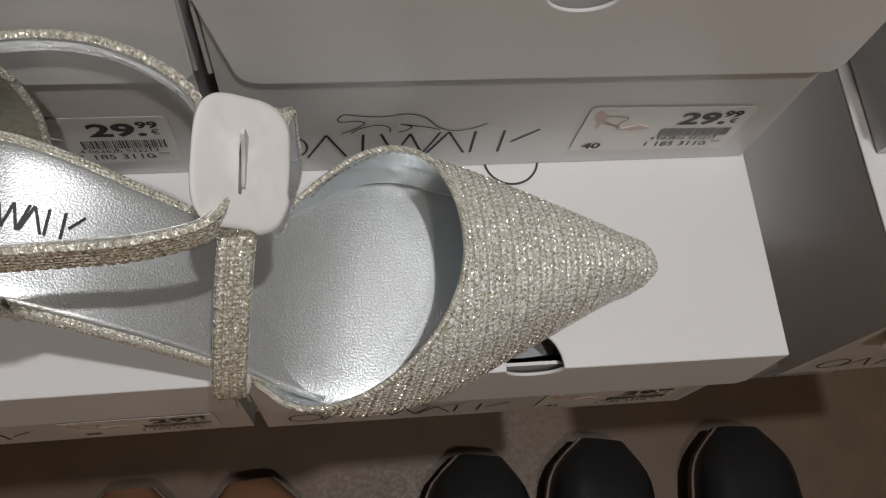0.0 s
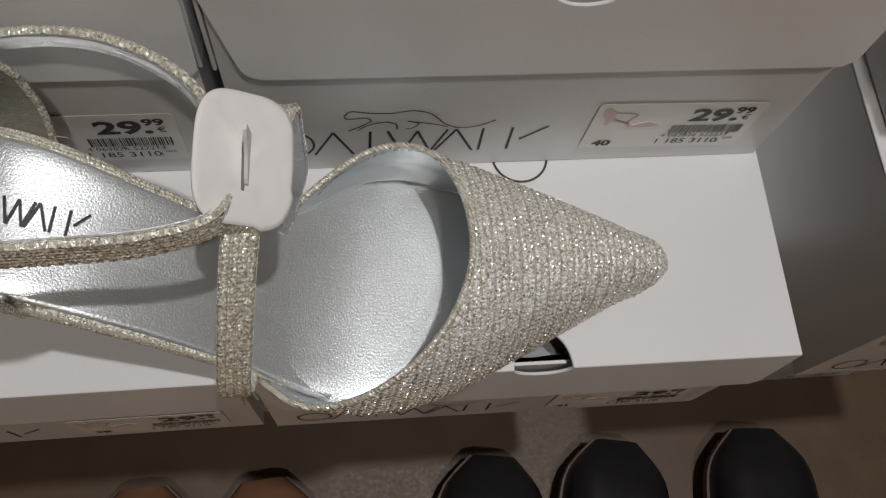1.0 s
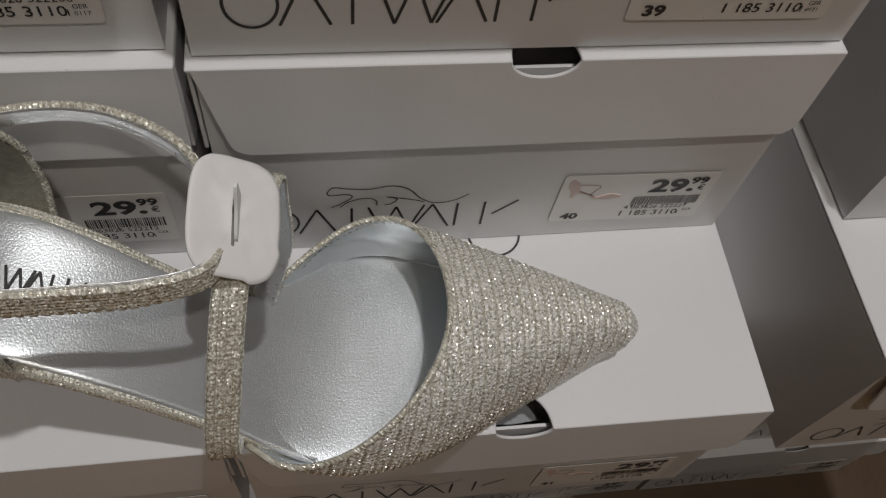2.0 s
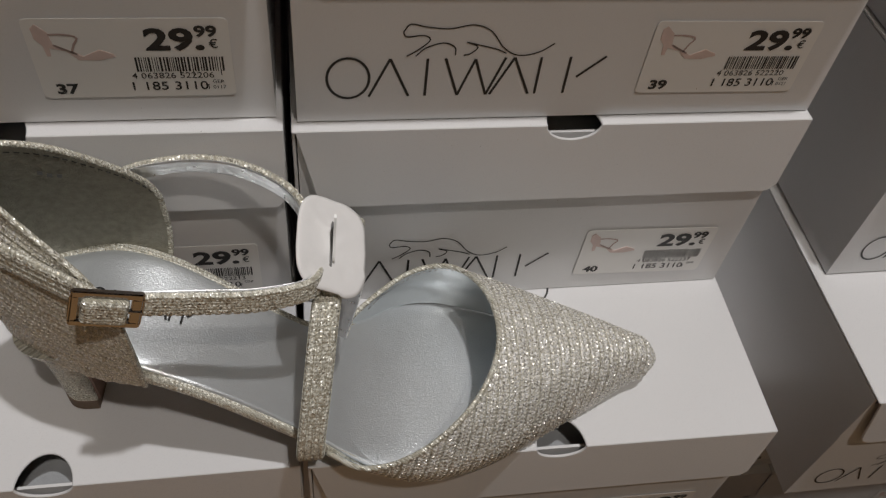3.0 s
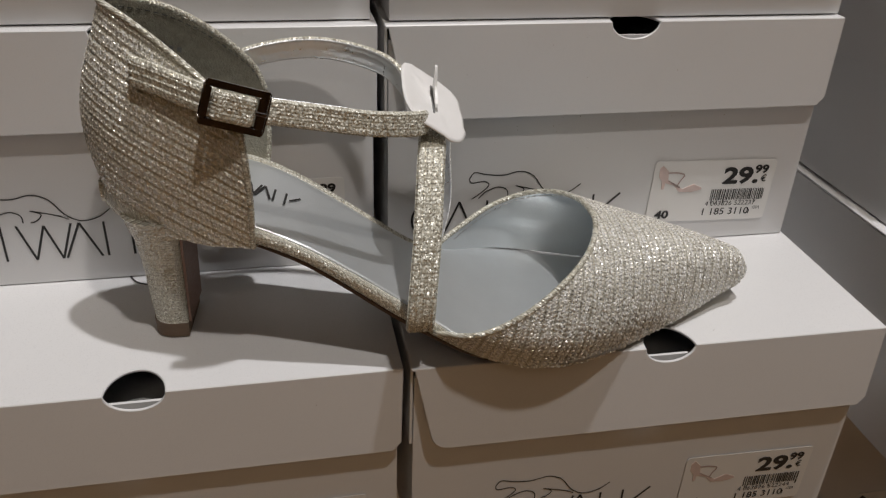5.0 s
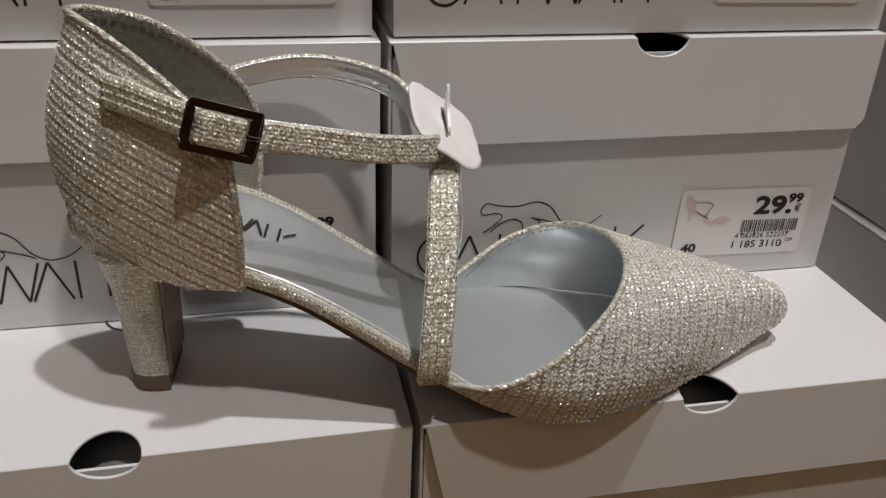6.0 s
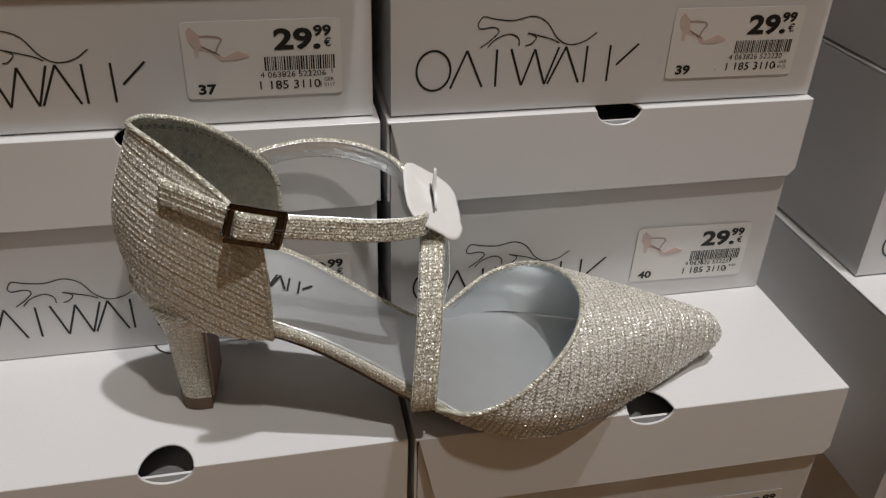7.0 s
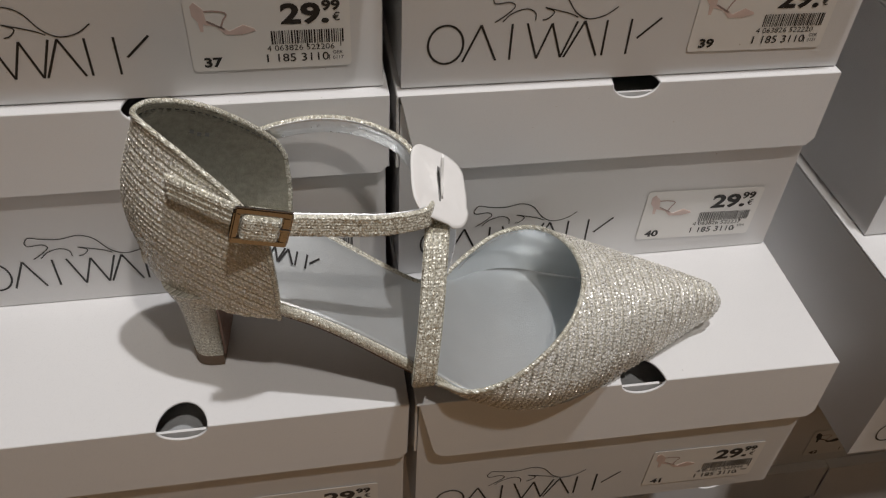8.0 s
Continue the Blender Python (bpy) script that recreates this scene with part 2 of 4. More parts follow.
def ribbon(name, path, across, width, thick, ridge=0.00012, threads=4):
    """A woven strap: a band along a path, its width along the given directions, with raised lengthwise threads."""
    p, a = np.array(path, float), np.array(across, float)
    a /= np.linalg.norm(a, axis=1, keepdims=True)
    d = np.gradient(p, axis=0)
    d /= np.linalg.norm(d, axis=1, keepdims=True)
    out = np.cross(a, d)
    length = np.r_[0, np.cumsum(np.linalg.norm(np.diff(p, axis=0), axis=1))]
    m = 6 * threads + 1
    s = np.linspace(-0.5, 0.5, m)
    verts, uvs = [], []
    for i in range(len(p)):
        rib = 0.9 * ridge * math.cos(2 * math.pi * length[i] / 0.0016)
        for k, q in enumerate(s):
            edge = min(1.0, (0.5 - abs(q)) * 9)
            lift = thick * math.sqrt(max(edge, 0.0)) * 0.5 + (ridge * math.cos(2 * math.pi * threads * q) + rib) * edge
            verts.append(p[i] + a[i] * width * q + out[i] * lift)
            uvs.append((length[i], width * q))
        for k, q in enumerate(s[::-1]):
            edge = min(1.0, (0.5 - abs(q)) * 9)
            verts.append(p[i] + a[i] * width * q - out[i] * thick * 0.5 * math.sqrt(max(edge, 0.0)))
            uvs.append((length[i], width * q + 0.1))
    r = 2 * m
    faces = [(i * r + k, i * r + (k + 1) % r, (i + 1) * r + (k + 1) % r, (i + 1) * r + k) for i in range(len(p) - 1) for k in range(r)]
    faces += [tuple(range(r))[::-1], tuple((len(p) - 1) * r + k for k in range(r))]
    return mesh_of(name, verts, faces, uvs, smooth=True)


def lettering(name, text, size, at, bold=0.0, align="LEFT", stretch=1.0):
    """Flat built-in letters standing on a front face (towards -y), as a mesh."""
    c = bpy.data.curves.new(name, "FONT")
    c.body, c.size, c.align_x, c.offset, c.resolution_u = text, size, align, bold, 3
    ob = bpy.data.objects.new(name, c)
    me = bpy.data.meshes.new_from_object(ob)
    for v in me.vertices:
        x, y, _ = v.co
        v.co = (at[0] + x * stretch, at[1], at[2] + y)
    bpy.data.objects.remove(ob)
    return me


def strokes(name, lines, width, at, plane="xz"):
    """Thin drawn lines as flat quads with mitred joints. Lines are lists of 2D points."""
    verts, faces = [], []
    for line in lines:
        p = np.array(line, float)
        d = np.gradient(p, axis=0)
        d /= np.maximum(np.linalg.norm(d, axis=1, keepdims=True), 1e-9)
        n = np.stack([-d[:, 1], d[:, 0]], 1) * width / 2
        base = len(verts)
        for q, e in zip(p, n):
            for sgn in (1, -1):
                w = q + sgn * e
                verts.append((at[0] + w[0], at[1], at[2] + w[1]) if plane == "xz" else (at[0] + w[0], at[1] + w[1], at[2]))
        for i in range(len(p) - 1):
            faces.append((base + 2 * i, base + 2 * i + 1, base + 2 * i + 3, base + 2 * i + 2))
    return mesh_of(name, verts, faces)


def arc(cx, cy, rx, ry, a0, a1, n=20):
    return [(cx + rx * math.cos(radians(a)), cy + ry * math.sin(radians(a))) for a in np.linspace(a0, a1, n)]


# ---- shoe boxes ----
W, H, D = 0.1735, 0.0945, 0.29
LID = 0.0345


def mark_lines(h=0.0143, w=0.0860):
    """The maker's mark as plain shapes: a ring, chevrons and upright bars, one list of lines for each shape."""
    wedge = lambda a, b: [[(a, 0), ((a + b) / 2, 1)], [((a + b) / 2, 1), (b, 0)]]
    bar = lambda a: [[(a, 1), (a, 0)]]
    shapes = [[arc(0.076, 0.5, 0.074, 0.53, 0, 360, 32)], wedge(0.150, 0.292), bar(0.352)]
    shapes.append([[(0.415, 1), (0.470, 0)], [(0.470, 0), (0.522, 0.97)], [(0.522, 0.97), (0.576, 0)], [(0.576, 0), (0.630, 1)]])
    shapes += [wedge(0.590, 0.735), bar(0.760), bar(0.868), [[(1.0, 1), (0.905, 0.45)]]]
    return [[[(x * w, y * h) for x, y in line] for line in shape] for shape in shapes]


def swoosh_lines():
    """A long leaping arched line with a trailing sweep, above the mark."""
    back = smooth_curve([(0.0265, 0.0245), (0.0285, 0.0272), (0.033, 0.0262), (0.040, 0.0255), (0.047, 0.0268), (0.0525, 0.0245), (0.057, 0.0185), (0.062, 0.0157), (0.068, 0.0168), (0.0725, 0.0200)], 48)
    under = smooth_curve([(0.0265, 0.0245), (0.0275, 0.0228), (0.0325, 0.0232), (0.0345, 0.0215), (0.031, 0.018), (0.0278, 0.0158)], 24)
    leg = smooth_curve([(0.0305, 0.0158), (0.0335, 0.0188), (0.0385, 0.0205), (0.042, 0.0190), (0.0425, 0.0160)], 20)
    belly = smooth_curve([(0.0455, 0.0207), (0.050, 0.0195), (0.055, 0.0180), (0.058, 0.0165)], 14)
    knee = smooth_curve([(0.0455, 0.0207), (0.049, 0.0190), (0.047, 0.0165), (0.045, 0.0160)], 12)
    return [c.tolist() for c in (back, under, leg, belly, knee)]


PRINT = []


BATCH = {"37": "0117", "39": "0121"}


def price_label(parent, x, z, size_text, code, number, y=-0.0004, tilt=0.0, dark=False, with_code=True):
    """A printed price sticker, 55 x 28 mm, with its lower left corner at x, z of the front face."""
    w, h, r = 0.0545, 0.0275, 0.0016
    out = [(a, b) for a, b in arc(w - r, r, r, r, -90, 0, 5) + arc(w - r, h - r, r, r, 0, 90, 5) + arc(r, h - r, r, r, 90, 180, 5) + arc(r, r, r, r, 180, 270, 5)]
    label = part("price_label", slab("price_label", out, (1, 0, 0), (0, 0, 1), (0, 0, 0), 0.00025), STICKER, parent, "white printed price sticker with rounded corners")
    label.matrix_basis = pose(x, y, z, 0, -tilt, 0)
    f = -0.00045
    part("price", lettering("price", "29.", 0.0100, (0.0312, f, 0.0172), 0.00036, stretch=1.34), INK, label, "large bold black price figures")
    part("cent_figure", lettering("cent_figure", "99", 0.0050, (0.0450, f, 0.0216), 0.00018, stretch=1.25), INK, label)
    part("currency_sign", lettering("currency_sign", "\u20ac", 0.0042, (0.0485, f, 0.0176), 0.00002), INK, label)
    part("size_figure", lettering("size_figure", size_text, 0.0049, (0.0038, f, 0.0018), 0.00018, stretch=1.25), INK, label)
    part("article_number", lettering("article_number", number, 0.0044, (0.0243, f, 0.0026), 0.00003, stretch=1.12), INK, label)
    part("article_suffix", lettering("article_suffix", "1", 0.0028, (0.0461, f, 0.0026), 0.00002), INK, label)
    part("country_code", lettering("country_code", "GER", 0.0019, (0.0480, f, 0.0048)), INK, label)
    if size_text in BATCH:
        part("batch_number", lettering("batch_number", BATCH[size_text], 0.0019, (0.0480, f, 0.0027)), INK, label)
    part("code_number", lettering("code_number", code, 0.0030, (0.0256, f, 0.0069), 0.0, stretch=1.1), INK, label)
    rng = random.Random(size_text + code)
    verts, faces, bx = [], [], 0.0274
    while bx < 0.0515:
        bw = rng.choice((0.00022, 0.00028, 0.00045, 0.0006))
        lo = 0.0078 if rng.random() < 0.12 else 0.0094
        n = len(verts)
        verts += [(bx, f, lo), (bx + bw, f, lo), (bx + bw, f, 0.0145), (bx, f, 0.0145)]
        faces.append((n, n + 1, n + 2, n + 3))
        bx += bw + rng.choice((0.00025, 0.00035, 0.0005))
    tagged(part("barcode", mesh_of("barcode", verts, faces), INK, label, "black barcode lines"), kind="stuff")
    heelx = [(0.0022, 0.0245), (0.0035, 0.0258), (0.0062, 0.0232), (0.0068, 0.0190), (0.0125, 0.0158), (0.0140, 0.0150), (0.0185, 0.0172), (0.0222, 0.0156), (0.0225, 0.0148), (0.0180, 0.0136), (0.0125, 0.0138), (0.0098, 0.0168), (0.0056, 0.0180), (0.0054, 0.0152), (0.0044, 0.0152), (0.0040, 0.0188), (0.0024, 0.0210)]
    part("printed_picture", slab("printed_picture", heelx, (1, 0, 0), (0, 0, 1), (0, -0.00025, 0), 0.0002), INK if dark else PINK, label, "small printed picture of a heeled shoe")
    strap = smooth_curve([(0.0062, 0.0225), (0.0100, 0.0225), (0.0135, 0.0215), (0.0122, 0.0190), (0.0112, 0.0165)], 16).tolist()
    part("printed_strap", strokes("printed_strap", [strap, [(0.0068, 0.0190), (0.0125, 0.0158)]], 0.0006, (0, f, 0)), PINK_DARK, label)
    return label


def lid_top_outline(w, d, cut, r=0.0093, deep=0.0125):
    """The lid's top seen from above, x along the front edge, with the half-round finger hole."""
    mid = w / 2 + cut
    notch = [(mid + r * math.cos(radians(a)), deep * math.sin(radians(a))) for a in np.linspace(180, 0, 17)]
    return [(0, 0)] + notch + [(w, 0), (w, d), (0, d)]


def lid_flap_outline(w, cut, left_round, r=0.0093, deep=0.0062, drop=LID):
    """The lid's front flap, hanging down from its fold, with rounded lower corners."""
    mid = w / 2 + cut
    notch = [(mid - r * math.cos(radians(a)), -deep * math.sin(radians(a))) for a in np.linspace(180, 0, 17)]
    if left_round:
        inset, cr = 0.0085, 0.0070
        left = [(0.0012, -0.0010)] + arc(inset + cr - 0.0016, -drop + cr, cr, cr, 190, 270, 8)
    else:
        left = [(0.0, -0.001), (0.0006, -drop + 0.002), (0.0020, -drop)]
    right = [(w - 0.0035, -drop), (w - 0.0006, -drop + 0.0035), (w, -0.001)]
    return [(0.0015, 0.0)] + left + right + [(w - 0.0006, 0.0)] + notch


def shoe_box(x, y, z, label, size_text, code, tilt=0.0, cut=0.0035, yaw=0.0, flare=2.0, left_round=True, dark=False, sticker=(0.0, 0.0, -0.0004), marked=True, ring=0.0, w=W, h=H):
    """A white flip-lid shoe box: hollow body, lid with finger hole, printed mark and price sticker. Front lower left corner at x, y, z."""
    box = thing("shoe_box", (x, y, z), label, "shoe box", "white shoe boxes in the stacks")
    box.rotation_euler = (0, 0, radians(yaw))
    c = 0.0011
    top = h - c - 0.0004
    bm = bmesh.new()
    bmesh.ops.create_cube(bm, size=1.0)
    for v in bm.verts:
        v.co = Vector(((v.co.x + 0.5) * w, (v.co.y + 0.5) * D, (v.co.z + 0.5) * top))
    bm.faces.ensure_lookup_table()
    bmesh.ops.delete(bm, geom=[f for f in bm.faces if f.calc_center_median().z > top * 0.9], context="FACES_ONLY")
    bmesh.ops.recalc_face_normals(bm, faces=bm.faces)
    bmesh.ops.solidify(bm, geom=bm.faces[:], thickness=c)
    for v in bm.verts:
        if v.co.y < 0.003 and v.co.z > top * 0.9:
            v.co.z -= 0.0042
    body = part("body", bm_mesh("body", bm), CARD, box, "white coated card body")
    part("tissue_paper", crumpled(w - 0.006, D - 0.01, 0.0025), TISSUE, box, "crumpled tissue paper inside, coloured dark for the shade in the hole").location = (0.003, 0.005, h - 0.0160)
    lid = part("lid", slab("lid", lid_top_outline(w + 0.003, D + 0.001, cut), (1, 0, 0), (0, 1, 0), (-0.0015, -0.0028, h - c), c, 0.0003), CARD, box, "white card lid with a round finger hole")
    flap = part("front_flap", slab("front_flap", lid_flap_outline(w + 0.003, cut, left_round), (1, 0, 0), (0, 0, 1), (0, 0, 0), c, 0.0003), CARD, lid, "turned-down lid flap with rounded corners")
    flap.matrix_basis = pose(-0.0015, -0.0017, h - 0.0001, -flare, 0, 0)
    for sx in (-0.0015, w + 0.0015 - c):
        part("side_flap", block("side_flap", (sx, -0.0006, h - LID), (sx + c, D, h - c - 0.0002), 0.0002), CARD, lid)
    if ring:
        part("punched_ring", strokes("punched_ring", [arc(w / 2 + cut, ring, 0.0093, 0.0093, 180, 360, 24)], 0.0008, (0, 0, h + 0.0003), "xy"), EDGE, box, "dark punched half ring in the lid")
    if marked:
        if not PRINT:
            PRINT.extend(strokes("mark", shape, 0.00084, (0.0092, -0.0002, 0.0098)) for shape in mark_lines())
            PRINT.append(strokes("emblem", swoosh_lines(), 0.00042, (0.0052, -0.0002, 0.0092)))
        for me in PRINT[:-1]:
            part("mark", me, INK, box, "thin black line shape")
        part("emblem", PRINT[-1], INK, box, "fine curved line drawing above the mark")
    if size_text:
        price_label(box, w - 0.0656 + sticker[0], 0.0097 + sticker[1], size_text, code, "1 185 3110", y=sticker[2], tilt=tilt, dark=dark)
    return box


def crumpled(w, d, amp):
    n, m = 24, 30
    verts = [(w * i / (n - 1), d * j / (m - 1), amp * noise.noise(Vector((i * 0.7, j * 0.9, w * 50)))) for i in range(n) for j in range(m)]
    return mesh_of("tissue_paper", verts, grid_faces(n, m), smooth=True)


STACKED = "white shoe box with black mark and price sticker, stacked"
STEPPED = "white shoe box standing forward under the silver shoe"
shoe_box(-0.1735, 0.0000, 0.0, STACKED, "40", "4 063826 522237", tilt=-1.5)
shoe_box(-0.1730, 0.0012, 0.0952, STACKED, "39", "4 063826 522220", tilt=-0.5, flare=8.0)
shoe_box(-0.3525, 0.0010, 0.0, STACKED, "38", "4 063826 522213", left_round=False)
shoe_box(-0.3530, 0.0038, 0.0952, STACKED, "37", "4 063826 522206", left_round=False, flare=8.0)
shoe_box(-0.1740, -0.0680, -0.0950, STEPPED, "41", "4 063826 522244", tilt=-1.0, flare=3.5, yaw=-0.5, ring=0.0705)
shoe_box(-0.3530, -0.0670, -0.0950, STEPPED, "38", "4 063826 522213", left_round=False, flare=2.5, ring=0.0705)
shoe_box(0.0525, -0.0010, 0.0004, STACKED, "37", "4 063826 522206")
shoe_box(0.0490, -0.0615, -0.0950, "white shoe box on the neighbouring stack, standing forward", "39", "4 063826 522220")
shoe_box(0.0525, 0.0020, 0.0958, STACKED, "38", "4 063826 522213")
LOW = "white shoe box low in the stack, in the shade"
for bx, by, s in ((-0.1880, 0.0040, "36"), (-0.0110, 0.0030, "42"), (0.1660, 0.0030, "36")):
    shoe_box(bx, by, -0.2155, LOW, s, "4 063826 522251", left_round=False, dark=True, flare=0.0, marked=False, h=0.1200)
for level, start, by in ((-0.3105, -0.2340, 0.0010), (-0.4055, -0.2600, -0.0060)):
    for k, s in enumerate(("40", "41", "39")):
        shoe_box(start + 0.1770 * k, by - 0.001 * k, level, LOW, s, "4 063826 522268", left_round=False)
# ---- the silver shoe ----
shoe = thing("court_shoe", (-0.16, -0.045, 0.0), "silver glitter pointed court shoe with ankle strap and block heel", "shoe")
SHOE_AT = Vector((-0.16, -0.045, 0.0))


def put(name, verts, faces, material, label="", uvs=None, smooth=True, parent=None):
    """A part of the shoe, from places in the room."""
    base = SHOE_AT
    me = mesh_of(name, [Vector(v) - base for v in verts], faces, uvs, smooth)
    return part(name, me, material, parent or shoe, label)


def shift(me):
    for v in me.vertices:
        v.co -= SHOE_AT
    return me


STATION = [-0.2690, -0.266, -0.26, -0.25, -0.236, -0.2236, -0.209, -0.1956, -0.182, -0.168, -0.155, -0.14, -0.125, -0.11, -0.09, -0.07, -0.055, -0.048, -0.0440]
near = table(STATION, [-0.0310, -0.0370, -0.0435, -0.0495, -0.0550, -0.0590, -0.0625, -0.0655, -0.0688, -0.0725, -0.0768, -0.0800, -0.0792, -0.0750, -0.0660, -0.0568, -0.0503, -0.0480, -0.0446])
far = table(STATION, [-0.0280, -0.0215, -0.0160, -0.0125, -0.0105, -0.0125, -0.0170, -0.0218, -0.0258, -0.0272, -0.0215, -0.0115, -0.0085, -0.0118, -0.0185, -0.0268, -0.0340, -0.0372, -0.0408])
LEVEL = [-0.272, -0.25, -0.2236, -0.2084, -0.195, -0.182, -0.17, -0.16, -0.145, -0.13, -0.10, -0.07, -0.043]
seat = table(LEVEL, [0.0555, 0.0545, 0.0525, 0.0465, 0.0390, 0.0308, 0.0230, 0.0172, 0.0112, 0.0080, 0.0065, 0.0070, 0.0115])
bottom = table(LEVEL, [0.0460, 0.0440, 0.0428, 0.0372, 0.0288, 0.0198, 0.0126, 0.0075, 0.0028, 0.0008, 0.0006, 0.0022, 0.0085])
cant = table([-0.28, -0.24, -0.21, -0.17, -0.15, -0.13, -0.04], [0.02, 0.05, 0.13, 0.13, 0.06, 0.0, 0.0])


def slab_part(name, x0, x1, z_hi, z_lo, inset, material, label, bulge=0.0, n=70, m=14, dish=0.0, drop=0.0, sides=6):
    """A long slab following the last's outline, between two height curves, with rounded sides."""
    verts, uvs = [], []
    xs = x0 + (x1 - x0) * (0.5 - 0.5 * np.cos(np.linspace(0, math.pi, n)))
    run = 0.0
    for i, x in enumerate(xs):
        a, b = near(x) + inset(x), far(x) - inset(x)
        if b - a < 0.0008:
            c = (a + b) / 2
            a, b = c - 0.0004, c + 0.0004
        mid, half = (a + b) / 2, (b - a) / 2
        hi, lo = z_hi(x), z_lo(x)
        top = [(mid + q * half, hi - dish * (1 - q * q) - drop * abs(q) ** 9 + cant(x) * q * half) for q in np.linspace(-1, 1, m)]
        low = [(mid + q * half, lo + 0.5 * cant(x) * (q + 1) * half) for q in np.linspace(1, -1, m)]

        def rounded(p, q, out):
            return [(p[0] + (q[0] - p[0]) * f + out * bulge * math.sin(math.pi * f) ** 0.7, p[1] + (q[1] - p[1]) * f) for f in np.linspace(0, 1, sides + 2)[1:-1]]

        ring = top + rounded(top[-1], low[0], 1) + low + rounded(low[-1], top[0], -1)
        if i:
            run += math.hypot(x - xs[i - 1], hi - z_hi(xs[i - 1]))
        d = 0.0
        for k, (y, z) in enumerate(ring):
            if k:
                d += math.hypot(y - ring[k - 1][0], z - ring[k - 1][1])
            verts.append((x, y, z))
            uvs.append((run, d))
    r = len(ring)
    faces = [(i * r + k, i * r + (k + 1) % r, (i + 1) * r + (k + 1) % r, (i + 1) * r + k) for i in range(n - 1) for k in range(r)]
    faces += [tuple(range(r))[::-1], tuple((n - 1) * r + k for k in range(r))]
    return put(name, verts, faces, material, label, uvs)


tuck = table([-0.28, -0.19, -0.176, -0.166, -0.04], [0.0020, 0.0020, 0.0016, 0.0004, 0.0004])
slab_part("welt", -0.2700, -0.0460, lambda x: seat(x) - 0.0006 - 0.0030 * float(np.clip((x + 0.160) / 0.02, 0, 1)), lambda x: bottom(x) + 0.0014, lambda x: 0.0008, LUREX_STRAP, "glitter-covered sole edge", 0.0011, dish=0.0040)
slab_part("outsole", -0.2600, -0.0465, lambda x: bottom(x) + 0.0018, lambda x: bottom(x) + 0.0002, lambda x: 0.0022, SOLE, "thin brown outsole")
insole = slab_part("insole", -0.2672, -0.0560, lambda x: seat(x) - 0.0004, lambda x: seat(x) - 0.0032, tuck, LEATHER, "silver grained leather insole", 0.0, 90, 25, dish=0.0012, drop=0.0011, sides=1)


def ridge(w, pitch):
    """Cross profile of one stitched row: a narrow groove, then a flat back of two fine cords."""
    f = (w / pitch) % 1.0
    groove = np.exp(-((np.minimum(f, 1 - f) / 0.075) ** 2))
    return -1.0 * groove + -0.30 * np.cos(2 * math.pi * 2 * f) * (1 - groove)


def double_skin(name, grid, row, pitch, relief, material, inner, label, inner_label, uv_row, thick=0.0013):
    """An outer cloth with stitched rows and a lining inside it."""
    nu, nv, _ = grid.shape
    n = grid_normals(grid)
    outer = grid + n * (relief * ridge(row, pitch))[..., None]
    uvs = [(float(a), float(b)) for a, b in zip(uv_row.ravel(), row.ravel())]
    ob = put(name, outer.reshape(-1, 3), grid_faces(nu, nv), material, label, uvs)
    put(name + "_lining", (grid - n * thick).reshape(-1, 3), grid_faces(nu, nv), inner, inner_label, uvs)
    return ob


def thread_knots(name, grid, row, along, pitch, rng, label):
    """Fine knots of bright thread in two rows between the stitched lines, each leaning its own way: too many to count."""
    def finer(a, k=4):
        for axis in (0, 1):
            n = a.shape[axis]
            f = np.linspace(0, n - 1, (n - 1) * k + 1)
            i = np.minimum(f.astype(int), n - 2)
            w = (f - i).reshape([-1 if ax == axis else 1 for ax in range(a.ndim)])
            a = np.take(a, i, axis) * (1 - w) + np.take(a, i + 1, axis) * w
        return a
    n = grid_normals(grid)
    g, nn, rr, aa = finer(grid).reshape(-1, 3), finer(n).reshape(-1, 3), finer(row).ravel(), finer(along).ravel()
    du = finer(np.gradient(grid, axis=0 if np.abs(np.diff(along, axis=0)).mean() > np.abs(np.diff(along, axis=1)).mean() else 1)).reshape(-1, 3)
    step, lane = 0.0017, pitch / 2
    kr = np.floor(rr / lane)
    shifted = aa + (kr % 2) * step / 2
    ka = np.floor(shifted / step)
    off = ((rr / lane - kr - 0.5) * lane) ** 2 + ((shifted / step - ka - 0.5) * step) ** 2
    best = {}
    for i in np.argsort(off):
        if off[i] > 0.0000001:
            break
        best.setdefault((kr[i], ka[i]), i)
    verts, faces = [], []
    for i in best.values():
        u = du[i] / max(np.linalg.norm(du[i]), 1e-9)
        w = np.cross(nn[i], u)
        c = g[i] + nn[i] * 0.00002
        a, b, h = rng.uniform(0.00050, 0.00072), rng.uniform(0.00034, 0.00050), rng.uniform(0.00020, 0.00034)
        k = len(verts)
        top = c + nn[i] * h + u * rng.uniform(-0.6, 0.6) * a + w * rng.uniform(-0.6, 0.6) * b
        verts += [c + u * a, c + w * b, c - u * a, c - w * b, top]
        faces += [(k, k + 1, k + 4), (k + 1, k + 2, k + 4), (k + 2, k + 3, k + 4), (k + 3, k, k + 4)]
    return tagged(put(name, verts, faces, KNOT, label, smooth=False), kind="stuff")


# toe piece
CREST = table([-0.17, -0.15, -0.13, -0.1095, -0.09, -0.075, -0.06, -0.052, -0.047, -0.0438], [0.060, 0.053, 0.0460, 0.0395, 0.0335, 0.0290, 0.0242, 0.0212, 0.0185, 0.0135])
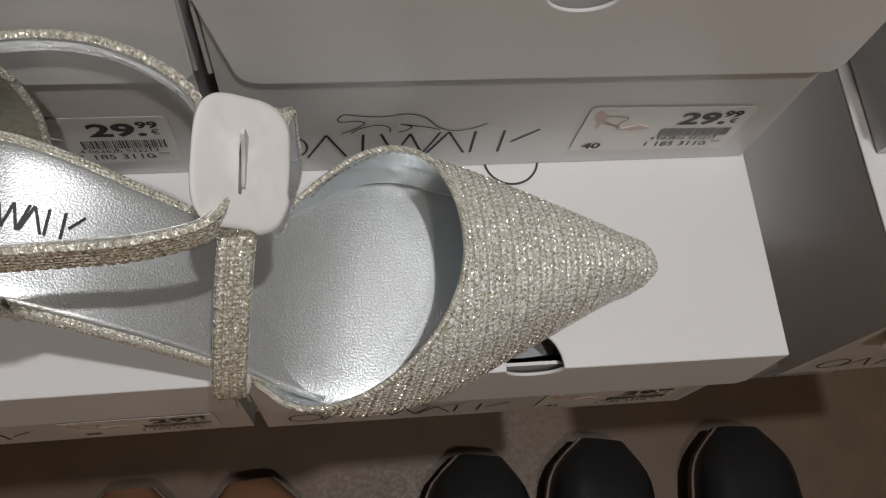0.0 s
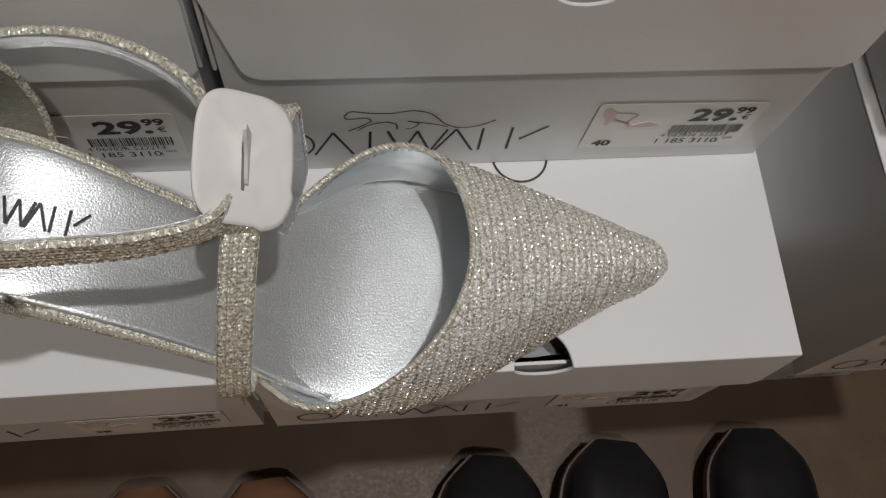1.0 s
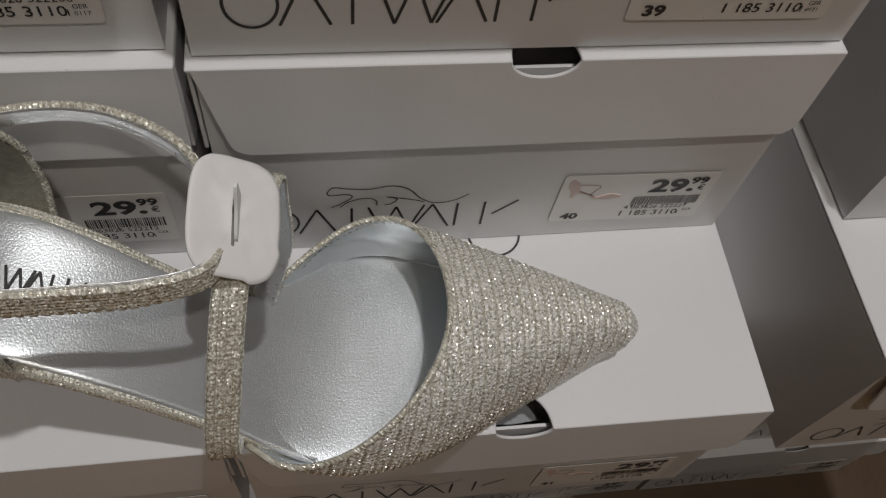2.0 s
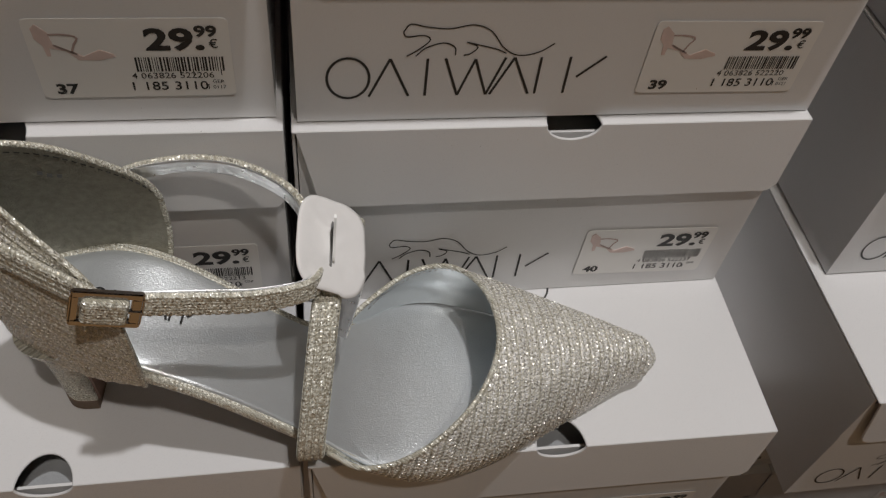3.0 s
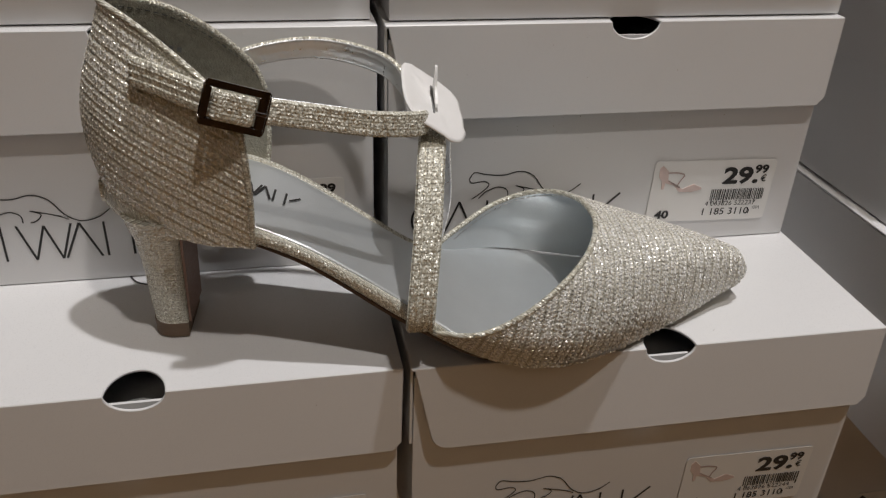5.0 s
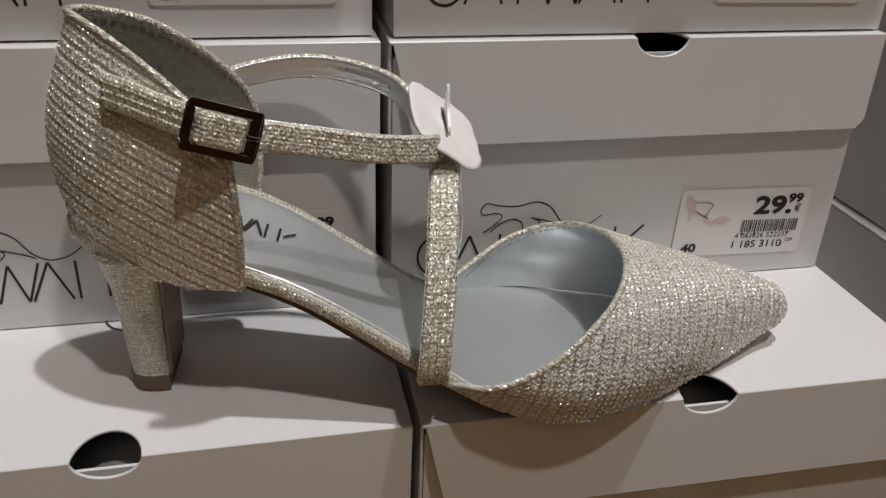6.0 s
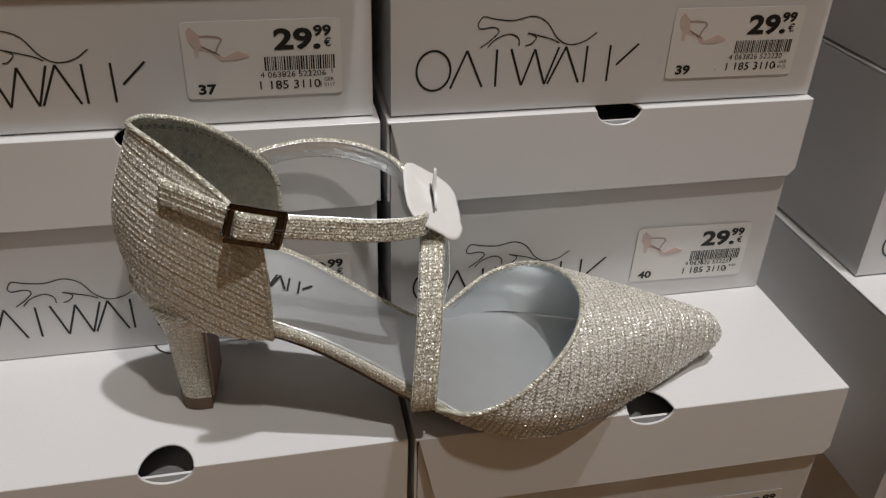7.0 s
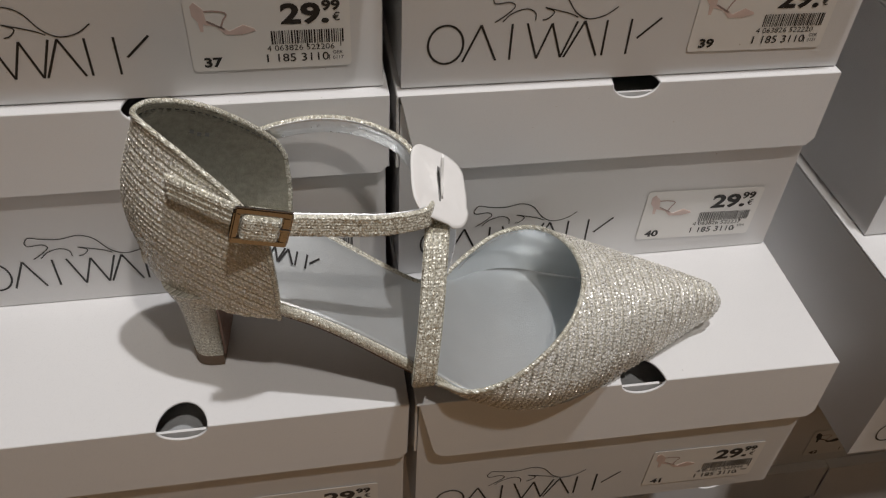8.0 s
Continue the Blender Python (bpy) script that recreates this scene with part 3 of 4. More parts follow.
RIM = smooth_curve([(-0.1690, -0.0735, 0.0149), (-0.1570, -0.0821, 0.0190), (-0.1422, -0.0827, 0.0258), (-0.1277, -0.0765, 0.0330), (-0.1161, -0.0650, 0.0376), (-0.1091, -0.0499, 0.0399), (-0.1085, -0.0338, 0.0396), (-0.1126, -0.0191, 0.0363), (-0.1208, -0.0092, 0.0315), (-0.1328, -0.0068, 0.0262), (-0.1467, -0.0124, 0.0212), (-0.1609, -0.0235, 0.0170)], 200)


def vamp_point(x, s):
    a, b = near(x) - 0.0012, far(x) + 0.0012
    lo, hi = bottom(x) + 0.0018, CREST(x)
    th = math.pi * (1 - s)
    c, q = math.cos(th), math.sin(th)
    y = (a + b) / 2 + (b - a) / 2 * math.copysign(abs(c) ** 0.80, c)
    return np.array((x, y, lo + (hi - lo) * max(q, 0.0) ** 0.80))


def rim_station(s):
    """Where the edge of the opening is reached on the section line s: its ends run down to the sole."""
    k = np.clip(s, 0, 1)
    return RIM[int(round(k * (len(RIM) - 1)))]


NS, NX = 100, 180
vamp = np.zeros((NX, NS, 3))
for j, s in enumerate(np.linspace(0, 1, NS)):
    edge_at = rim_station(s)
    x0 = edge_at[0]
    sole_in = vamp_point(x0, s)
    start = edge_at
    for i, t in enumerate(np.linspace(0, 1, NX)):
        tt = 1 - (1 - t) ** 1.25
        vamp[i, j] = vamp_point(x0 + (-0.0438 - x0) * tt, s) + (start - sole_in) * (1 - tt) ** 1.6
vamp[-1] = vamp[-2].mean(axis=0) + np.array([0.0003, 0.0, 0.0])
drop = CREST(vamp[..., 0]) - vamp[..., 2]
row = vamp[..., 0] + 0.20 * drop
across = np.cumsum(np.r_["1,3,0", np.zeros((NX, 1)), np.linalg.norm(np.diff(vamp, axis=1), axis=2)].reshape(NX, NS), axis=1)
across -= across[:, NS // 2:NS // 2 + 1]
double_skin("vamp", vamp, row, 0.0041, 0.00042, LUREX, LINING, "pointed toe in ribbed silver glitter cloth", "smooth silver lining", across)
thread_knots("vamp_beading", vamp[2:-3], row[2:-3], across[2:-3], 0.0041, random.Random(3), "bright thread knots on the toe cloth")
part("vamp_piping", shift(tube("vamp_piping", (vamp[0] - grid_normals(vamp)[0] * 0.0006), 0.00100)), LUREX_STRAP, shoe, "folded glitter edge of the opening")

# heel cup
CUP_TOP = smooth_curve([(-0.2240, -0.0604, 0.0805), (-0.2315, -0.0540, 0.0915), (-0.2428, -0.0466, 0.1008), (-0.2534, -0.0386, 0.1073), (-0.2612, -0.0306, 0.1104), (-0.2615, -0.0245, 0.1100), (-0.2558, -0.0192, 0.1088), (-0.2436, -0.0168, 0.1052), (-0.2311, -0.0150, 0.0972), (-0.2205, -0.0120, 0.0858), (-0.2168, -0.0108, 0.0770)], 121)
CUP_LOW = smooth_curve([(-0.2232, -0.0592, 0.0425), (-0.2360, -0.0560, 0.0428), (-0.2480, -0.0510, 0.0440), (-0.2595, -0.0435, 0.0450), (-0.2658, -0.0350, 0.0455), (-0.2660, -0.0270, 0.0458), (-0.2598, -0.0185, 0.0460), (-0.2480, -0.0125, 0.0460), (-0.2340, -0.0102, 0.0455), (-0.2180, -0.0125, 0.0450)], 121)


def cup_point(u, v):
    """u from the front edge on one side round the back to the other; v from the sole to the top edge."""
    k = int(round(u * 120))
    low, top = CUP_LOW[k], CUP_TOP[k]
    out = low + (top - low) * v
    swell = math.sin(math.pi * min(1.0, v * 1.02)) ** 1.25
    side = (0.5 * (low + top) - np.array([-0.236, -0.0335, 0.07])) * np.array([1, 1, 0])
    side /= np.linalg.norm(side)
    return out + side * swell * (0.0016 + 0.0058 * math.sin(math.pi * u) ** 3)


NU, NV = 121, 110
cup = np.array([[cup_point(u, v) for v in np.linspace(0, 1, NV)] for u in np.linspace(0, 1, NU)])
row = cup[..., 2] + 0.52 * cup[..., 0]
along = np.cumsum(np.r_["0,3,0", np.zeros((1, NV)), np.linalg.norm(np.diff(cup, axis=0), axis=2)].reshape(NU, NV), axis=0)
cup_n = grid_normals(cup)
if (cup_n[NU // 2, NV // 2] @ np.array([-1.0, 0, 0])) < 0:
    cup, row, along = cup[::-1], row[::-1], along[::-1]
double_skin("heel_cup", cup, row, 0.0046, 0.00042, LUREX_CUP, SUEDE, "heel cup in slanting ribs of silver glitter cloth", "grey-green suede heel lining", along)
thread_knots("cup_beading", cup, row, along, 0.0046, random.Random(4), "bright thread knots on the heel cup")
mid_cup = cup - grid_normals(cup) * 0.0006
edge = np.vstack([mid_cup[0], mid_cup[1:, -1], mid_cup[-1, ::-1][1:]])
part("cup_piping", shift(tube("cup_piping", edge[::2], 0.0010)), LUREX_STRAP, shoe, "folded glitter edge")

def stitches(name, path, length, gap, radius, material, label):
    """A row of short thread stitches along a path, too fine to tell apart."""
    p = np.array(path, float)
    d = np.r_[0, np.cumsum(np.linalg.norm(np.diff(p, axis=0), axis=1))]
    verts, faces = [], []
    for a in np.arange(gap, d[-1] - length, length + gap):
        ends = [np.array([np.interp(q, d, p[:, k]) for k in range(3)]) for q in (a, a + length)]
        n = len(verts)
        for e in ends:
            verts += [e + np.array(o) * radius for o in ((1, 0, 0.7), (-1, 0, 0.7), (0, -1, -0.7), (0, 1, -0.7))]
        faces += [(n, n + 1, n + 5, n + 4), (n + 1, n + 2, n + 6, n + 5), (n + 2, n + 3, n + 7, n + 6), (n + 3, n, n + 4, n + 7), (n, n + 3, n + 2, n + 1), (n + 4, n + 5, n + 6, n + 7)]
    return tagged(put(name, verts, faces, material, label), kind="stuff")


lining_side = cup - grid_normals(cup) * 0.0015
stitches("cup_stitching", lining_side[4:-4, -5], 0.0014, 0.0011, 0.00016, EDGE, "dark thread stitching round the heel cup")
stamp_at = lining_side[34, -22]
stamp_u, stamp_v = lining_side[38, -22] - stamp_at, lining_side[34, -14] - stamp_at
stamp_u, stamp_v = stamp_u / np.linalg.norm(stamp_u), stamp_v / np.linalg.norm(stamp_v)
STAMP_RISE = np.cross(stamp_u, stamp_v)
STAMP_RISE *= 0.0004 * np.sign(STAMP_RISE @ (np.array([-0.24, -0.034, 0.09]) - stamp_at))
for k, (a, b) in enumerate(((0.0, 0.0), (0.0026, -0.0004), (0.0052, 0.0003))):
    corners = [stamp_at + STAMP_RISE + stamp_u * (a + du) + stamp_v * (b + dv) for du, dv in ((-0.0007, -0.0009), (0.0007, -0.0009), (0.0007, 0.0009), (-0.0007, 0.0009))]
    put("stamped_bar", corners + [c - STAMP_RISE * 0.5 for c in corners], [(0, 1, 2, 3), (7, 6, 5, 4), (0, 4, 5, 1), (1, 5, 6, 2), (2, 6, 7, 3), (3, 7, 4, 0)], GREY_INK, "small dark stamp on the heel lining", smooth=False)
vamp_side = vamp - grid_normals(vamp) * 0.0015
stitches("vamp_stitching", vamp_side[5, 3:-3], 0.0013, 0.0010, 0.00015, TAGPAPER, "pale thread stitching round the opening")

# block heel
HEEL_Z = [0.0475, 0.0430, 0.0380, 0.0300, 0.0200, 0.0110, 0.0052]
heel_hw = table(HEEL_Z[::-1], [0.0104, 0.0106, 0.0112, 0.0126, 0.0148, 0.0176, 0.0196])
heel_back = table(HEEL_Z[::-1], [-0.2586, -0.2591, -0.2596, -0.2603, -0.2613, -0.2626, -0.2640])
heel_front = table(HEEL_Z[::-1], [-0.2464, -0.2463, -0.2461, -0.2458, -0.2454, -0.2444, -0.2410])
heel_mid = table(HEEL_Z[::-1], [-0.0308, -0.0308, -0.0309, -0.0309, -0.0310, -0.0311, -0.0312])


HEEL_SKEW = 0.0011


def heel_ring(z, grow=0.0, n=28):
    hw, xb, xf, ym = heel_hw(z) + grow, heel_back(z) - grow, heel_front(z), heel_mid(z)
    pts = [(xf - HEEL_SKEW, ym - hw), (xf + HEEL_SKEW, ym + hw)]
    for a in np.linspace(90, -90, n):
        q = radians(a)
        pts.append((xf - 0.002 + HEEL_SKEW * math.sin(q) + (xb - xf + 0.002) * abs(math.cos(q)) ** 0.75, ym + hw * math.copysign(abs(math.sin(q)) ** 0.7, q)))
    return pts


def heel_solid(name, zs, material, label, grow=0.0, ribs=False):
    verts, uvs = [], []
    for z in zs:
        ring = heel_ring(z, grow)
        for k, (x, y) in enumerate(ring):
            verts.append((x, y, z))
            uvs.append((k * 0.0016, z))
    r = len(ring)
    faces = [(i * r + k, i * r + (k + 1) % r, (i + 1) * r + (k + 1) % r, (i + 1) * r + k) for i in range(len(zs) - 1) for k in range(r)]
    faces += [tuple(range(r)), tuple((len(zs) - 1) * r + k for k in range(r))[::-1]]
    return put(name, verts, faces, material, label, uvs, smooth=False)


heel = heel_solid("heel", np.linspace(0.0475, 0.0052, 24), LUREX_STRAP, "tapered block heel covered in glitter cloth")
for p in heel.data.polygons:
    p.use_smooth = True
tip_rows = [heel_ring(0.0052, 0.0003), heel_ring(0.0052, 0.0003)]
tv = [(x, y, z) for ring, z in zip(tip_rows, (0.0052, 0.0)) for x, y in ring]
r = len(tip_rows[0])
put("heel_tip", tv, [(k, (k + 1) % r, r + (k + 1) % r, r + k) for k in range(r)] + [tuple(range(r)), tuple(range(r, 2 * r))[::-1]], TIP, "brown rubber heel tip", smooth=False)
bz = np.linspace(0.0425, 0.0052, 12)
bv = []
for z in bz:
    for off in (0.0004, 0.0012):
        bv += [(heel_front(z) + off - HEEL_SKEW, heel_mid(z) - heel_hw(z) * 0.93, z), (heel_front(z) + off + HEEL_SKEW, heel_mid(z) + heel_hw(z) * 0.93, z)]
bf = []
for i in range(len(bz) - 1):
    a, b = 4 * i, 4 * i + 4
    bf += [(a + 2, a + 3, b + 3, b + 2), (a, a + 2, b + 2, b), (a + 1, b + 1, b + 3, a + 3)]
put("heel_breast", bv, bf, BREAST, "brown leather heel front", smooth=False)

# ankle strap, instep band, buckle
loop = smooth_curve([(-0.2300, -0.0098, 0.0820), (-0.2215, -0.0096, 0.0868), (-0.2050, -0.0100, 0.0897), (-0.1900, -0.0128, 0.0890), (-0.1760, -0.0205, 0.0855), (-0.1694, -0.0310, 0.0785), (-0.1680, -0.0420, 0.0755), (-0.1712, -0.0510, 0.0776), (-0.1850, -0.0560, 0.0800), (-0.2000, -0.0582, 0.0832), (-0.2170, -0.0600, 0.0868)], 130)
tilted = np.tile((0.0, 0.0, 1.0), (len(loop), 1)) + 0.25 * (np.array([-0.195, -0.034, 0.085]) - loop) / 0.03 * np.array([0, 1, 0])
ankle = part("ankle_strap", shift(ribbon("ankle_strap", loop[::-1], tilted[::-1], 0.0078, 0.0022)), LUREX_STRAP, shoe, "narrow glitter ankle strap")
for rise in (-0.0030, 0.0030):
    edge_line = loop + tilted / np.linalg.norm(tilted, axis=1, keepdims=True) * rise
    out_of = edge_line[:, :2] - np.array([-0.195, -0.034])
    edge_line[:, :2] += 0.00105 * out_of / np.linalg.norm(out_of, axis=1, keepdims=True)
    stitches("strap_stitching", edge_line, 0.0016, 0.0010, 0.00020, KNOT, "pale thread stitching along the strap edge").parent = ankle
inner_loop = loop.copy()
mid_axis = np.array([-0.195, -0.034])
for p in inner_loop:
    d = mid_axis - p[:2]
    p[:2] += 0.0014 * d / np.linalg.norm(d)
part("strap_lining", shift(ribbon("strap_lining", inner_loop[::-1], tilted[::-1], 0.0070, 0.0006, 0.00005, 2)), CRINKLE, ankle, "crinkled silver strap lining")
band = smooth_curve([(-0.1725, -0.0665, 0.0180), (-0.1738, -0.0745, 0.0186), (-0.1740, -0.0775, 0.0235), (-0.1732, -0.0758, 0.0330), (-0.1712, -0.0695, 0.0460), (-0.1690, -0.0600, 0.0590), (-0.1668, -0.0500, 0.0685), (-0.1640, -0.0370, 0.0716), (-0.1592, -0.0240, 0.0714), (-0.1572, -0.0158, 0.0660), (-0.1572, -0.0135, 0.0530), (-0.1570, -0.0175, 0.0350), (-0.1610, -0.0250, 0.0235), (-0.1640, -0.0300, 0.0170)], 150)
sideways = np.tile((1.0, 0.05, -0.05), (len(band), 1))
instep = part("instep_band", shift(ribbon("instep_band", band, sideways, 0.0090, 0.0022, threads=5)), LUREX_STRAP, shoe, "upright glitter band over the instep")
band_in = band.copy()
for p in band_in:
    d = np.array([-0.043, 0.040]) - p[1:]
    p[1:] += 0.0014 * d / np.linalg.norm(d)
part("band_lining", shift(ribbon("band_lining", band_in, sideways, 0.0082, 0.0006, 0.00005, 2)), CRINKLE, instep, "crinkled silver band lining")
tab = smooth_curve([(-0.2525, -0.0, 0.0950), (-0.2460, -0.0, 0.0935), (-0.2360, -0.0, 0.0905), (-0.2290, -0.0, 0.0886), (-0.2240, -0.0, 0.0880)], 40)
skin = cup.reshape(-1, 3)
skin = skin[skin[:, 1] < -0.034]
for p in tab:
    p[1] = skin[np.argmin((skin[:, 0] - p[0]) ** 2 + (skin[:, 2] - p[2]) ** 2), 1] - 0.0030
tab[:, 1] = np.convolve(np.r_[[tab[0, 1]] * 3, tab[:, 1], [tab[-1, 1]] * 3], np.ones(7) / 7, "valid")
strap_end = part("strap_end", shift(ribbon("strap_end", tab[::-1], np.tile((0.0, 0.2, 1.0), (40, 1)), 0.0092, 0.0026)), LUREX_STRAP, shoe, "loose strap end lying on the heel cup")


def buckle_frame():
    """A rectangular frame with rounded bars and a centre prong."""
    bm = bmesh.new()
    ow, oh, bar, th = 0.0178, 0.0128, 0.0019, 0.0018
    for lo, hi in (((-ow / 2, -th, -oh / 2), (ow / 2, 0, -oh / 2 + bar)), ((-ow / 2, -th, oh / 2 - bar), (ow / 2, 0, oh / 2)), ((-ow / 2, -th, -oh / 2 + bar), (-ow / 2 + bar, 0, oh / 2 - bar)), ((ow / 2 - bar * 1.5, -th, -oh / 2 + bar), (ow / 2, 0, oh / 2 - bar))):
        got = bmesh.ops.create_cube(bm, size=1.0)["verts"]
        for v in got:
            v.co = Vector([lo[i] + (v.co[i] + 0.5) * (hi[i] - lo[i]) for i in range(3)])
    bmesh.ops.remove_doubles(bm, verts=bm.verts[:], dist=1e-5)
    bmesh.ops.bevel(bm, geom=bm.edges[:], offset=0.00035, segments=2, affect="EDGES")
    return bm_mesh("buckle", bm)


buckle = part("buckle", buckle_frame(), CHROME, shoe, "rectangular dark chrome buckle")
buckle.matrix_basis = Matrix.Translation(-SHOE_AT) @ pose(-0.2246, -0.0612, 0.0886, -8, 18, 5)
part("buckle_prong", block("buckle_prong", (0.0035, -0.0022, -0.0006), (0.0090, -0.0008, 0.0006), 0.0003), CHROME, buckle)
keeper = part("strap_in_buckle", block("strap_in_buckle", (-0.0064, -0.0036, -0.0043), (0.0056, 0.0006, 0.0043), 0.0019, 4), LUREX_STRAP, buckle, "glitter strap passing through the buckle")
uvl = keeper.data.uv_layers.new(name="UVMap")
for lp in keeper.data.loops:
    co = keeper.data.vertices[lp.vertex_index].co
    uvl.data[lp.index].uv = (co.x + co.y, co.z)

# maker's mark on the insole: plain strokes
turn = pose(0, 0, 0, 0, 0, -10)
for shape in mark_lines(0.0070, 0.033):
    sign = strokes("insole_mark", shape, 0.00070, (0, 0, 0), "xy")
    for v in sign.vertices:
        p = turn @ v.co
        x, y = -0.2412 + p.x, -0.0350 + p.y
        q = (y - (near(x) + far(x)) / 2) / max((far(x) - near(x)) / 2, 1e-3)
        v.co = (x, y, seat(x) + 0.0002 - 0.0012 * (1 - q * q) + cant(x) * q * ((far(x) - near(x)) / 2 - 0.0020))
    part("insole_mark", shift(sign), INK, insole, "thin black stroke on the insole")

# ---- reflected sparkle of the shoe on the box fronts, built as bright specks ----
sparkle_rng = random.Random(7)
dv, df = [], []
for cx, cz, sx, sz, count, yy in ((-0.100, 0.052, 0.030, 0.006, 46, -0.0005), (-0.225, 0.112, 0.035, 0.010, 26, 0.0032), (-0.240, 0.080, 0.040, 0.012, 22, -0.0025), (-0.09, 0.078, 0.05, 0.012, 22, -0.0035), (-0.09, -0.020, 0.05, 0.012, 12, -0.0722)):
    for _ in range(count):
        x, z, d = sparkle_rng.gauss(cx, sx), sparkle_rng.gauss(cz, sz), sparkle_rng.uniform(0.00010, 0.00028)
        a, tip_y = sparkle_rng.uniform(0, 3.1), sparkle_rng.uniform(-0.00015, 0.0)
        n = len(dv)
        dv += [(x + d * math.cos(a + k * 2.1), yy + (tip_y if k == 0 else 0.0), z + d * math.sin(a + k * 2.1)) for k in range(3)]
        df.append((n, n + 1, n + 2))
sparkles = new("sparkle_specks", mesh_of("sparkle_specks", dv, df))
sparkles.data.materials.append(FLECK)
tagged(sparkles, "fine silver specks standing for sparkle reflected onto the box fronts", "glitter", "", "stuff")

# ---- white tag clipped on the strap ----
TAG = Matrix.Translation((-0.1645, -0.0362, 0.0794)) @ pose(0, 0, 0, 0, 35, 0) @ pose(0, 0, 0, 15, 0, 4)
tag = thing("security_tag", (0, 0, 0), "white rounded foam tag clipped over crossing shoe straps", "tag")
tag.matrix_basis = TAG


def tag_sheet():
    """A rounded sheet, a little curled."""
    n, verts, faces = 14, [], []
    a, b = 0.0124, 0.0152
    corner = lambda x, y: (x * 1.06, y * 1.06) if x > 0.004 and y < -0.006 else (x, y)
    outline = [corner(x, y) for x, y in [(a * math.copysign(abs(math.cos(t)) ** 0.55, math.cos(t)), b * math.copysign(abs(math.sin(t)) ** 0.62, math.sin(t))) for t in np.linspace(0, 2 * math.pi, 64, endpoint=False)]]
    rings = np.linspace(0, 1, n)
    for side in (0.0005, -0.0005):
        for k in rings[1:]:
            for x, y in outline:
                px, py = x * k, y * k
                verts.append((px, py, side * (1 if k < 0.999 else 0.5) + 5.0 * px * px * 0.4 - 2.2 * py * py + 0.0003 * noise.noise(Vector((px * 300, py * 300, 2)))))
        verts.append((0, 0, side))
    m, per = len(outline), (n - 1) * len(outline) + 1
    for s in (0, 1):
        o = s * per
        for i in range(n - 2):
            for k in range(m):
                f = (o + i * m + k, o + (i + 1) * m + k, o + (i + 1) * m + (k + 1) % m, o + i * m + (k + 1) % m)
                faces.append(f if s == 0 else f[::-1])
        for k in range(m):
            f = (o + per - 1, o + k, o + (k + 1) % m)
            faces.append(f if s == 0 else f[::-1])
    e = (n - 2) * m
    for k in range(m):
        faces.append((e + k, e + per + k, e + per + (k + 1) % m, e + (k + 1) % m))
    return mesh_of("sheet", verts, faces, smooth=True)


part("sheet", tag_sheet(), TAGPAPER, tag, "white foam sheet with rounded corners")
part("slit", slab("slit", smooth_curve([(0.0, -0.0075), (0.0008, 0.0), (0.0002, 0.0072), (-0.0006, 0.0068), (-0.0010, 0.0), (-0.0006, -0.0072)], 24).tolist(), (1, 0, 0), (0, 1, 0), (0, 0, 0.0002), 0.0005), GREY_INK, tag, "dark slit in the tag")
prong = part("prong", slab("prong", smooth_curve([(-0.0062, 0.0), (-0.0055, 0.0030), (0.0, 0.0062), (0.0040, 0.0105), (0.0056, 0.0098), (0.0058, 0.0)], 24).tolist(), (0, 1, 0), (0, 0, 1), (0.0, 0, -0.001), 0.0008), PRONG, tag, "translucent white plastic prong")
prong.matrix_basis = pose(0.0004, 0, 0.0002, 0, -34, 0)

